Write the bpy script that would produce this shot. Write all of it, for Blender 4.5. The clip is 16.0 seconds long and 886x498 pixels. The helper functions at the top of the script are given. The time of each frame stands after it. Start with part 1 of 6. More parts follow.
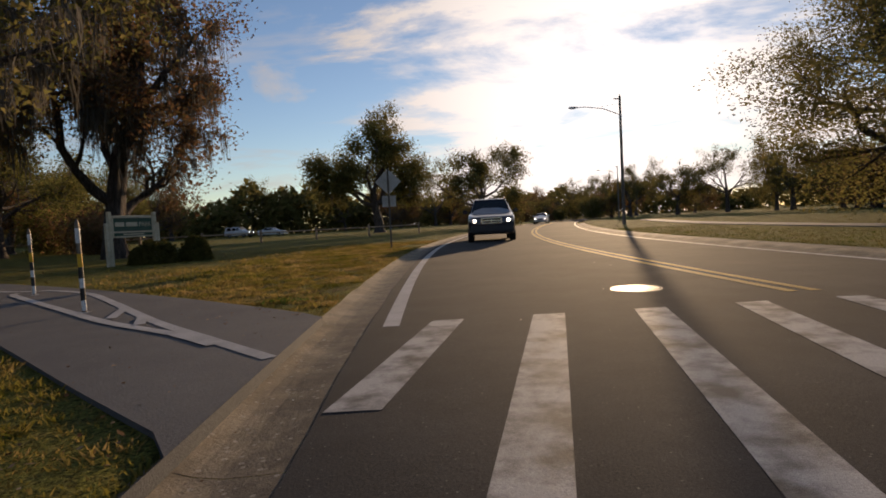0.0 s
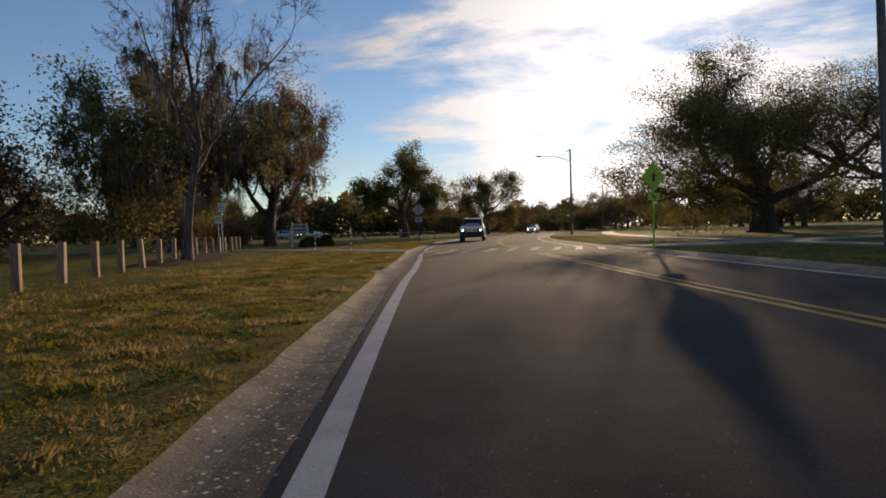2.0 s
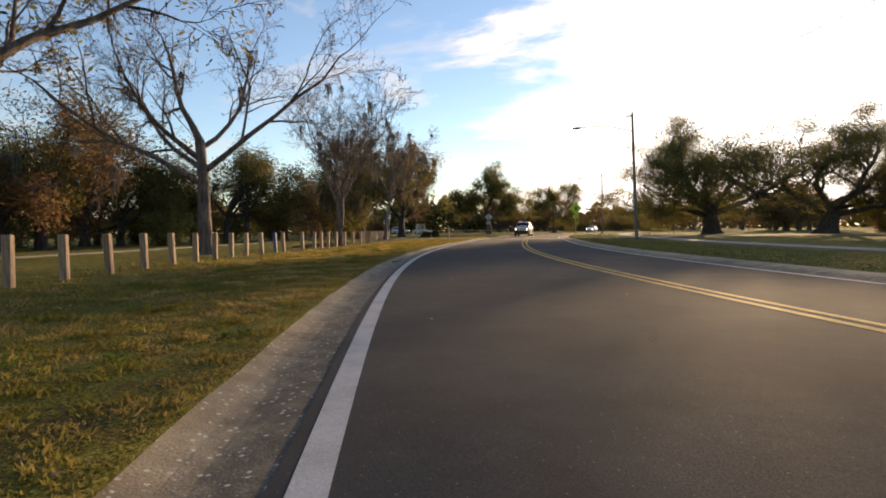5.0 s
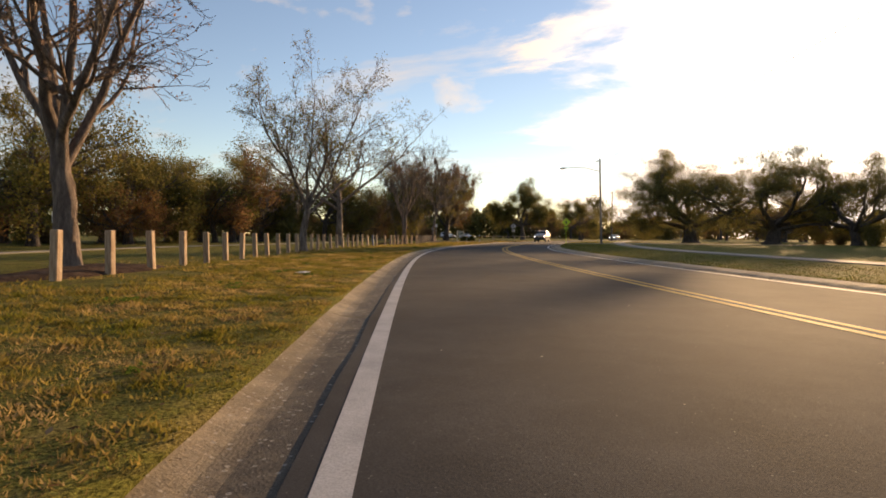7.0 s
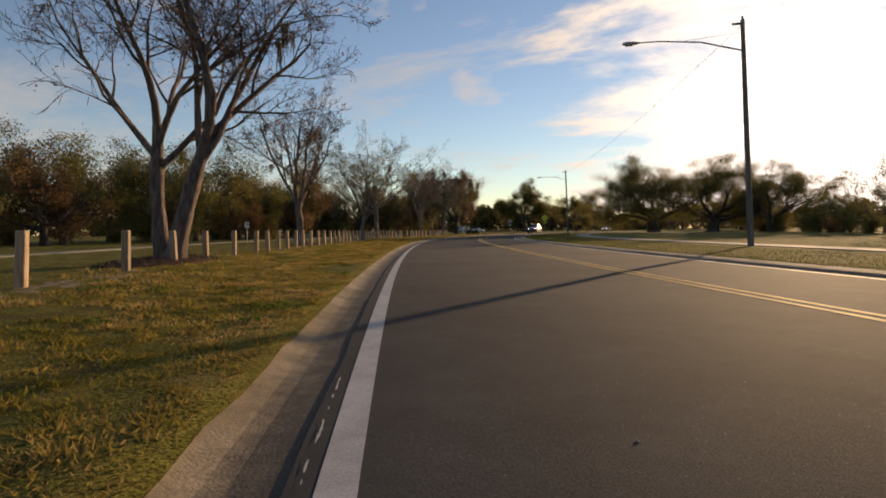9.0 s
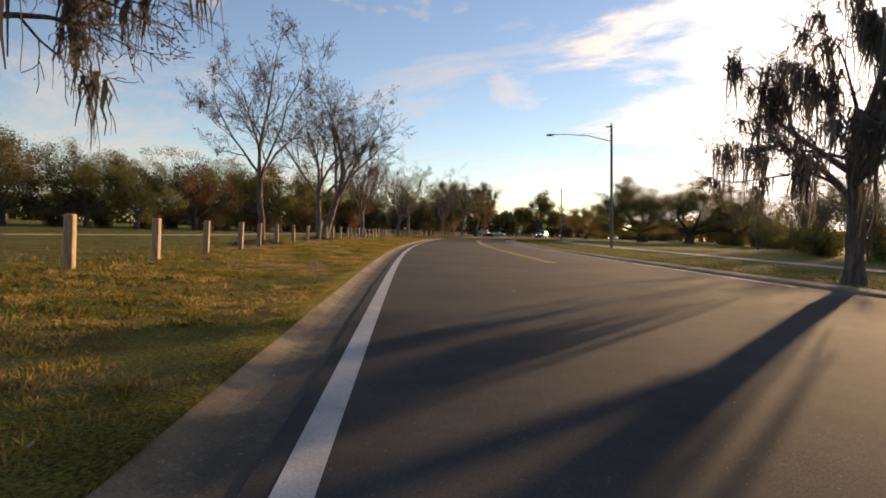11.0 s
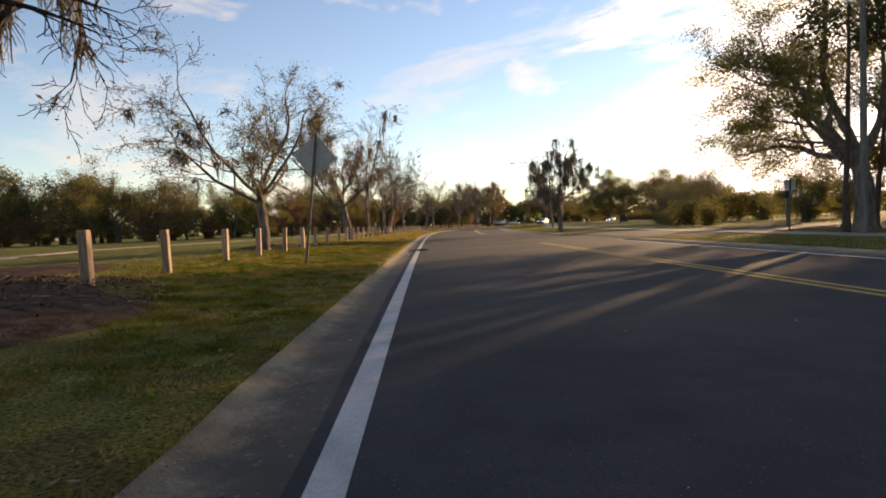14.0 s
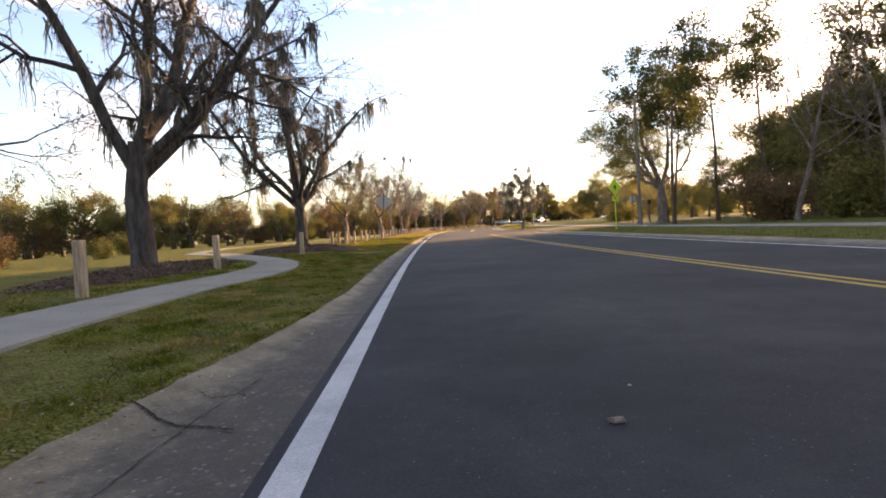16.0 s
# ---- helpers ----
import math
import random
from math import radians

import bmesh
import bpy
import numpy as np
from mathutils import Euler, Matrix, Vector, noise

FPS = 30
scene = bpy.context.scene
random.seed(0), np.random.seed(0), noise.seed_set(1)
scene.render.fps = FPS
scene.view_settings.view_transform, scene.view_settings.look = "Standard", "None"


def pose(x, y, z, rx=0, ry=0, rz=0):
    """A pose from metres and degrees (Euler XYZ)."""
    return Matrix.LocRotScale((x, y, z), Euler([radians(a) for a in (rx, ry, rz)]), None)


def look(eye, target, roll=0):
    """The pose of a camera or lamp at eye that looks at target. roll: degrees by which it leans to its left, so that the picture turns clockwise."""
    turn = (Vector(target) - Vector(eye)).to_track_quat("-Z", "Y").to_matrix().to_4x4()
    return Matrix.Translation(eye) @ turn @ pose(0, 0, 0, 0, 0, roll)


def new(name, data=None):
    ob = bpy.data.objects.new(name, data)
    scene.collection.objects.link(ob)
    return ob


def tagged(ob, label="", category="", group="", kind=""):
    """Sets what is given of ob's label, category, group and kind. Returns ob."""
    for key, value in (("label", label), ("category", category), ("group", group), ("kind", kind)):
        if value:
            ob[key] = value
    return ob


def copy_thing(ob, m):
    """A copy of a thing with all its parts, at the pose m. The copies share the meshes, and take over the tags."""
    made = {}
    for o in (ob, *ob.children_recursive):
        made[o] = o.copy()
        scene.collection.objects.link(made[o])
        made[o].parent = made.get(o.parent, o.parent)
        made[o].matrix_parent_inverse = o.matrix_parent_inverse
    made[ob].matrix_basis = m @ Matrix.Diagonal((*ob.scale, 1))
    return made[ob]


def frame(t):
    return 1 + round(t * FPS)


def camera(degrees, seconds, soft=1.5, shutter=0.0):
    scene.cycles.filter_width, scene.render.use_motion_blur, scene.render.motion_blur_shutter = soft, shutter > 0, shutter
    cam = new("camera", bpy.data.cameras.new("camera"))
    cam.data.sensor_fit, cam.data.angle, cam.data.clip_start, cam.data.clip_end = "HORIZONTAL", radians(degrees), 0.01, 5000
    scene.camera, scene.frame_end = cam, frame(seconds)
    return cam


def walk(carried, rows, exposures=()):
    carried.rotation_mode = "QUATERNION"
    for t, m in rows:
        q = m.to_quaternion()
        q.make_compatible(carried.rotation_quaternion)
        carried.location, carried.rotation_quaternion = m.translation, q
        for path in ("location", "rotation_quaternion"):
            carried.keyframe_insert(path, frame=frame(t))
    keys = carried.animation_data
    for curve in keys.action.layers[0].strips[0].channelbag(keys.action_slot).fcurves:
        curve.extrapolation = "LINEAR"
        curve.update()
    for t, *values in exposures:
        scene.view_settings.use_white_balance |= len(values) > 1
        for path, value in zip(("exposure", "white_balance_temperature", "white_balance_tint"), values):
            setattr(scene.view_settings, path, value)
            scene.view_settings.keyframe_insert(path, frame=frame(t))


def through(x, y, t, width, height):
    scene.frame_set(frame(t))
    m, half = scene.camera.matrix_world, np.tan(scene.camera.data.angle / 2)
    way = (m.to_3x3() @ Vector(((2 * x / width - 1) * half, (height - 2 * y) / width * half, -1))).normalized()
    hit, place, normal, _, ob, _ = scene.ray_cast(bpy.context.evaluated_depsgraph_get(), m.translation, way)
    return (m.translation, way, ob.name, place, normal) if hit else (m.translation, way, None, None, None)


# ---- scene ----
cam = camera(77.0, 16.0, soft=1.8)
PATH = [
    (0.00, pose(-0.002, -0.000, 0.900, 87.246, 2.980, -0.031)),
    (0.50, pose(0.305, -5.232, 0.900, 88.024, 1.038, -0.500)),
    (1.00, pose(0.584, -10.337, 0.900, 88.539, -0.477, 1.781)),
    (1.50, pose(0.857, -15.319, 0.900, 88.107, 2.039, 1.298)),
    (2.00, pose(1.177, -20.184, 0.900, 88.110, 1.693, 1.902)),
    (2.50, pose(1.601, -24.945, 0.900, 87.619, 4.058, 4.555)),
    (3.00, pose(2.193, -29.629, 0.900, 87.920, 2.921, 5.193)),
    (3.50, pose(3.006, -34.265, 0.900, 88.298, 0.798, 9.720)),
    (4.00, pose(4.034, -38.893, 0.900, 88.147, 1.248, 8.400)),
    (4.20, pose(4.502, -40.751, 0.900, 87.949, 1.138, 9.852)),
    (5.25, pose(7.390, -50.640, 0.900, 88.157, 0.620, 11.977)),
    (6.30, pose(10.822, -60.795, 0.900, 88.365, 0.102, 14.102)),
    (6.50, pose(11.523, -62.751, 0.900, 88.444, 1.097, 14.021)),
    (7.00, pose(13.334, -67.653, 0.900, 88.617, -0.402, 17.024)),
    (7.50, pose(15.217, -72.553, 0.900, 88.003, 2.155, 18.337)),
    (8.00, pose(17.170, -77.424, 0.900, 87.985, 0.564, 18.902)),
    (8.50, pose(19.191, -82.242, 0.900, 88.096, -2.847, 21.755)),
    (9.00, pose(21.276, -86.997, 0.900, 88.048, 0.700, 19.066)),
    (9.50, pose(23.421, -91.683, 0.900, 88.725, -4.585, 22.954)),
    (10.00, pose(25.621, -96.309, 0.900, 88.231, -0.648, 20.918)),
    (10.20, pose(26.516, -98.145, 0.900, 88.233, -1.997, 21.959)),
    (11.25, pose(31.292, -107.708, 0.900, 88.197, -1.842, 22.280)),
    (12.30, pose(36.054, -117.246, 0.900, 88.161, -1.687, 22.601)),
    (12.50, pose(36.949, -119.068, 0.900, 87.820, -1.672, 23.098)),
    (13.00, pose(39.185, -123.626, 0.900, 88.058, 1.968, 22.394)),
    (13.50, pose(41.438, -128.186, 0.900, 88.343, 0.746, 24.719)),
    (14.00, pose(43.732, -132.742, 0.900, 87.562, 2.168, 24.989)),
    (14.50, pose(46.087, -137.289, 0.900, 87.857, 0.778, 24.853)),
    (15.00, pose(48.505, -141.829, 0.900, 87.831, 0.919, 25.650)),
    (15.50, pose(50.983, -146.367, 0.900, 87.667, 4.051, 25.751)),
    (16.00, pose(53.518, -150.904, 0.900, 87.718, 3.864, 26.154)),
]
EXPOSURE = [(0.0, -0.15, 8000, 19), (1.0, -0.05, 7900, 19), (1.5, -0.12, 7500, 18), (2.0, -0.15, 7400, 16), (2.5, 0.12, 7400, 16), (3.0, 0.70, 7900, 16), (3.5, 0.95, 8300, 16), (4.0, 0.78, 8350, 15),
            (6.5, 0.78, 9800, 21), (7.0, 0.71, 10100, 21), (8.0, 0.6, 9700, 21), (8.5, 0.52, 9400, 21), (9.0, 0.15, 9000, 20), (10.0, 0.3, 9000, 20), (12.5, 0.85, 9900, 23), (13.0, 0.68, 10100, 23),
            (13.5, 0.72, 9700, 22), (14.0, 1.00, 9600, 22), (14.5, 1.28, 9400, 23), (15.0, 1.5, 9500, 24), (15.5, 1.95, 10000, 26), (16.0, 2.05, 10400, 27)]
walk(cam, PATH, EXPOSURE)

# ---------------------------------------------------------------- light
SUN_AZ, SUN_EL = radians(17.4), radians(9.2)
SUN_DIR = Vector((math.sin(SUN_AZ) * math.cos(SUN_EL), math.cos(SUN_AZ) * math.cos(SUN_EL), math.sin(SUN_EL)))


def node(nt, kind, **values):
    n = nt.nodes.new(kind)
    for key, value in values.items():
        n.inputs[key.replace("_", " ")].default_value = value
    return n


def make_world():
    world = bpy.data.worlds.new("evening_sky")
    scene.world = world
    world.use_nodes = True
    nt = world.node_tree
    nt.nodes.clear()
    out = nt.nodes.new("ShaderNodeOutputWorld")
    back = nt.nodes.new("ShaderNodeBackground")
    sky = nt.nodes.new("ShaderNodeTexSky")
    sky.sky_type, sky.sun_disc = "NISHITA", False
    sky.sun_elevation, sky.sun_rotation = SUN_EL, SUN_AZ
    sky.air_density, sky.dust_density, sky.ozone_density = 1.0, 0.08, 2.6
    co = nt.nodes.new("ShaderNodeTexCoord")
    # how near the direction is to the sun
    dot = nt.nodes.new("ShaderNodeVectorMath")
    dot.operation = "DOT_PRODUCT"
    dot.inputs[1].default_value = SUN_DIR
    nt.links.new(co.outputs["Generated"], dot.inputs[0])
    # thin streaky cloud, flattened towards the horizon
    sep = nt.nodes.new("ShaderNodeSeparateXYZ")
    nt.links.new(co.outputs["Generated"], sep.inputs[0])
    zc = nt.nodes.new("ShaderNodeMath")
    zc.operation = "ADD"
    zc.inputs[1].default_value = 0.16
    nt.links.new(sep.outputs["Z"], zc.inputs[0])
    flat = nt.nodes.new("ShaderNodeVectorMath")
    flat.operation = "DIVIDE"
    comb = nt.nodes.new("ShaderNodeCombineXYZ")
    for k in "XYZ":
        nt.links.new(zc.outputs[0], comb.inputs[k])
    nt.links.new(co.outputs["Generated"], flat.inputs[0])
    nt.links.new(comb.outputs[0], flat.inputs[1])
    stretch = nt.nodes.new("ShaderNodeMapping")
    stretch.inputs["Scale"].default_value = (0.7, 1.15, 1.0)
    stretch.inputs["Rotation"].default_value = (0, 0, radians(24))
    nt.links.new(flat.outputs[0], stretch.inputs[0])
    cloud = node(nt, "ShaderNodeTexNoise", Scale=1.35, Detail=9.0, Roughness=0.62, Distortion=0.35)
    nt.links.new(stretch.outputs[0], cloud.inputs["Vector"])
    ramp = nt.nodes.new("ShaderNodeMapRange")
    for k, v in (("From Min", 0.52), ("From Max", 0.80), ("To Min", 0.0), ("To Max", 1.0)):
        ramp.inputs[k].default_value = v
    nt.links.new(cloud.outputs["Fac"], ramp.inputs["Value"])
    # cloud is thicker round the sun, with a ragged edge
    rag = nt.nodes.new("ShaderNodeMath")
    rag.operation = "MULTIPLY_ADD"
    rag.inputs[1].default_value = 0.46
    nt.links.new(cloud.outputs["Fac"], rag.inputs[0])
    nt.links.new(dot.outputs["Value"], rag.inputs[2])
    near = nt.nodes.new("ShaderNodeMapRange")
    near.interpolation_type = "SMOOTHSTEP"
    for k, v in (("From Min", 1.125), ("From Max", 1.225), ("To Min", 0.0), ("To Max", 1.0)):
        near.inputs[k].default_value = v
    nt.links.new(rag.outputs[0], near.inputs["Value"])
    wob = nt.nodes.new("ShaderNodeMath")
    wob.operation = "ADD"
    nt.links.new(near.outputs[0], wob.inputs[0])
    nt.links.new(ramp.outputs[0], wob.inputs[1])
    # small puffs low in the sky
    puff = node(nt, "ShaderNodeTexNoise", Scale=4.6, Detail=7.0, Roughness=0.55, Distortion=0.2)
    squeeze = nt.nodes.new("ShaderNodeMapping")
    squeeze.inputs["Scale"].default_value = (1.0, 1.0, 2.4)
    squeeze.inputs["Location"].default_value = (0.7, 0.2, 0.4)
    nt.links.new(co.outputs["Generated"], squeeze.inputs[0])
    nt.links.new(squeeze.outputs[0], puff.inputs["Vector"])
    puffy = nt.nodes.new("ShaderNodeMapRange")
    for k, v in (("From Min", 0.60), ("From Max", 0.72), ("To Min", 0.0), ("To Max", 0.75)):
        puffy.inputs[k].default_value = v
    nt.links.new(puff.outputs["Fac"], puffy.inputs["Value"])
    wob2 = nt.nodes.new("ShaderNodeMath")
    wob2.operation = "ADD"
    nt.links.new(wob.outputs[0], wob2.inputs[0])
    nt.links.new(puffy.outputs[0], wob2.inputs[1])
    clamp = nt.nodes.new("ShaderNodeClamp")
    clamp.inputs["Max"].default_value = 1.0
    nt.links.new(wob2.outputs[0], clamp.inputs["Value"])
    # sunlit cloud brightens towards the sun
    pw = nt.nodes.new("ShaderNodeMath")
    pw.operation = "POWER"
    pw.inputs[1].default_value = 14.0
    dm = nt.nodes.new("ShaderNodeMath")
    dm.operation = "MAXIMUM"
    dm.inputs[1].default_value = 0.0
    nt.links.new(dot.outputs["Value"], dm.inputs[0])
    nt.links.new(dm.outputs[0], pw.inputs[0])
    gain = nt.nodes.new("ShaderNodeMath")
    gain.operation = "MULTIPLY_ADD"
    gain.inputs[1].default_value = 7.0
    gain.inputs[2].default_value = 3.4
    nt.links.new(pw.outputs[0], gain.inputs[0])
    tint = nt.nodes.new("ShaderNodeVectorMath")
    tint.operation = "SCALE"
    tint.inputs[0].default_value = (0.91, 0.94, 1.0)
    nt.links.new(gain.outputs[0], tint.inputs["Scale"])
    mix = nt.nodes.new("ShaderNodeMix")
    mix.data_type = "RGBA"
    nt.links.new(clamp.outputs[0], mix.inputs["Factor"])
    cool = nt.nodes.new("ShaderNodeVectorMath")
    cool.operation = "MULTIPLY"
    cool.inputs[1].default_value = (0.86, 0.94, 1.09)
    nt.links.new(sky.outputs[0], cool.inputs[0])
    nt.links.new(cool.outputs[0], mix.inputs["A"])
    nt.links.new(tint.outputs[0], mix.inputs["B"])
    nt.links.new(mix.outputs["Result"], back.inputs["Color"])
    back.inputs["Strength"].default_value = 0.15
    nt.links.new(back.outputs[0], out.inputs[0])


make_world()
sun = new("sun", bpy.data.lights.new("sun", "SUN"))
sun.data.energy, sun.data.angle, sun.data.color = 4.2, radians(0.6), (1.0, 0.78, 0.52)
sun.matrix_world = look(SUN_DIR * 300, (0, 0, 0))

# ---------------------------------------------------------------- materials
def material(name, colours, rough=0.8, scale=4.0, fine=60.0, bump=0.3, metal=0.0, stretch=(1, 1, 1), split=(0.35, 0.65), spec=0.4,
             per_object=0.0, coat=0.0, bump_scale=None, dist=0.02, grains=(0.72, 1.25)):
    """Two or three colours mixed by noise at two scales, with fine relief."""
    m = bpy.data.materials.new(name)
    m.use_nodes = True
    nt = m.node_tree
    bsdf = nt.nodes["Principled BSDF"]
    co = nt.nodes.new("ShaderNodeTexCoord")
    mp = nt.nodes.new("ShaderNodeMapping")
    mp.inputs["Scale"].default_value = stretch
    nt.links.new(co.outputs["Object"], mp.inputs[0])
    big = node(nt, "ShaderNodeTexNoise", Scale=scale, Detail=6.0, Roughness=0.6)
    small = node(nt, "ShaderNodeTexNoise", Scale=fine, Detail=4.0, Roughness=0.65)
    for n in (big, small):
        nt.links.new(mp.outputs[0], n.inputs["Vector"])
    ramp = nt.nodes.new("ShaderNodeValToRGB")
    el = ramp.color_ramp.elements
    el[0].position, el[1].position = split
    el[0].color, el[1].color = (*colours[0], 1), (*colours[-1], 1)
    if len(colours) > 2:
        e = el.new(sum(split) / 2)
        e.color = (*colours[1], 1)
    nt.links.new(big.outputs["Fac"], ramp.inputs["Fac"])
    grain = nt.nodes.new("ShaderNodeMapRange")
    for k, v in (("From Min", 0.3), ("From Max", 0.7), ("To Min", grains[0]), ("To Max", grains[1])):
        grain.inputs[k].default_value = v
    nt.links.new(small.outputs["Fac"], grain.inputs["Value"])
    mul = nt.nodes.new("ShaderNodeVectorMath")
    mul.operation = "SCALE"
    nt.links.new(ramp.outputs["Color"], mul.inputs[0])
    nt.links.new(grain.outputs[0], mul.inputs["Scale"])
    last = mul.outputs[0]
    if per_object:
        info = nt.nodes.new("ShaderNodeObjectInfo")
        rr = nt.nodes.new("ShaderNodeMapRange")
        rr.inputs["To Min"].default_value, rr.inputs["To Max"].default_value = 1 - per_object, 1 + per_object
        nt.links.new(info.outputs["Random"], rr.inputs["Value"])
        m2 = nt.nodes.new("ShaderNodeVectorMath")
        m2.operation = "SCALE"
        nt.links.new(last, m2.inputs[0])
        nt.links.new(rr.outputs[0], m2.inputs["Scale"])
        last = m2.outputs[0]
    nt.links.new(last, bsdf.inputs["Base Color"])
    bsdf.inputs["Roughness"].default_value = rough
    bsdf.inputs["Metallic"].default_value = metal
    bsdf.inputs["Specular IOR Level"].default_value = spec
    bsdf.inputs["Coat Weight"].default_value = coat
    if bump:
        b = node(nt, "ShaderNodeBump", Strength=bump, Distance=dist)
        nt.links.new(small.outputs["Fac"], b.inputs["Height"])
        nt.links.new(b.outputs[0], bsdf.inputs["Normal"])
    return m


def leaf_material(name, colours, through=0.45, scale=0.6, patches=0.0):
    """Thin leaves: diffuse and translucent, each island its own tone."""
    m = bpy.data.materials.new(name)
    m.use_nodes = True
    nt = m.node_tree
    nt.nodes.clear()
    out = nt.nodes.new("ShaderNodeOutputMaterial")
    geo = nt.nodes.new("ShaderNodeNewGeometry")
    ramp = nt.nodes.new("ShaderNodeValToRGB")
    el = ramp.color_ramp.elements
    el[0].color, el[1].color = (*colours[0], 1), (*colours[-1], 1)
    for i, c in enumerate(colours[1:-1]):
        e = el.new((i + 1) / (len(colours) - 1))
        e.color = (*c, 1)
    pick = geo.outputs["Random Per Island"]
    if patches:
        where = nt.nodes.new("ShaderNodeTexCoord")
        drift = node(nt, "ShaderNodeTexNoise", Scale=patches, Detail=4.0, Roughness=0.6)
        nt.links.new(where.outputs["Object"], drift.inputs["Vector"])
        spread = nt.nodes.new("ShaderNodeMapRange")
        for k, v in (("From Min", 0.3), ("From Max", 0.7), ("To Min", -0.35), ("To Max", 0.85)):
            spread.inputs[k].default_value = v
        nt.links.new(drift.outputs["Fac"], spread.inputs["Value"])
        half = nt.nodes.new("ShaderNodeMath")
        half.operation = "MULTIPLY_ADD"
        half.inputs[1].default_value = 0.5
        nt.links.new(pick, half.inputs[0])
        nt.links.new(spread.outputs[0], half.inputs[2])
        pick = half.outputs[0]
    nt.links.new(pick, ramp.inputs["Fac"])
    co = nt.nodes.new("ShaderNodeTexCoord")
    nz = node(nt, "ShaderNodeTexNoise", Scale=scale, Detail=3.0)
    nt.links.new(co.outputs["Object"], nz.inputs["Vector"])
    mr = nt.nodes.new("ShaderNodeMapRange")
    for k, v in (("From Min", 0.3), ("From Max", 0.7), ("To Min", 0.6), ("To Max", 1.35)):
        mr.inputs[k].default_value = v
    nt.links.new(nz.outputs["Fac"], mr.inputs["Value"])
    mul = nt.nodes.new("ShaderNodeVectorMath")
    mul.operation = "SCALE"
    nt.links.new(ramp.outputs["Color"], mul.inputs[0])
    nt.links.new(mr.outputs[0], mul.inputs["Scale"])
    d = nt.nodes.new("ShaderNodeBsdfDiffuse")
    t = nt.nodes.new("ShaderNodeBsdfTranslucent")
    mix = nt.nodes.new("ShaderNodeMixShader")
    mix.inputs[0].default_value = through
    for n in (d, t):
        nt.links.new(mul.outputs[0], n.inputs["Color"])
    nt.links.new(d.outputs[0], mix.inputs[1])
    nt.links.new(t.outputs[0], mix.inputs[2])
    nt.links.new(mix.outputs[0], out.inputs[0])
    return m


def plain(name, colour, rough=0.4, metal=0.0, emit=None, strength=0.0, coat=0.0, alpha=None):
    m = bpy.data.materials.new(name)
    m.use_nodes = True
    b = m.node_tree.nodes["Principled BSDF"]
    b.inputs["Base Color"].default_value = (*colour, 1)
    b.inputs["Roughness"].default_value = rough
    b.inputs["Metallic"].default_value = metal
    b.inputs["Coat Weight"].default_value = coat
    if emit:
        b.inputs["Emission Color"].default_value = (*emit, 1)
        b.inputs["Emission Strength"].default_value = strength
    return m


ASPHALT = material("asphalt", [(0.030, 0.031, 0.034), (0.040, 0.041, 0.043), (0.054, 0.053, 0.052)], 0.92, 0.35, 90, 0.35, spec=0.13, dist=0.006)
TRAIL = material("trail_asphalt", [(0.085, 0.085, 0.088), (0.12, 0.118, 0.116)], 0.85, 0.8, 80, 0.5, dist=0.008)
CONCRETE = material("worn_concrete", [(0.155, 0.118, 0.074), (0.235, 0.182, 0.118), (0.31, 0.25, 0.17)], 0.85, 1.4, 70, 0.6, per_object=0.12, dist=0.01)


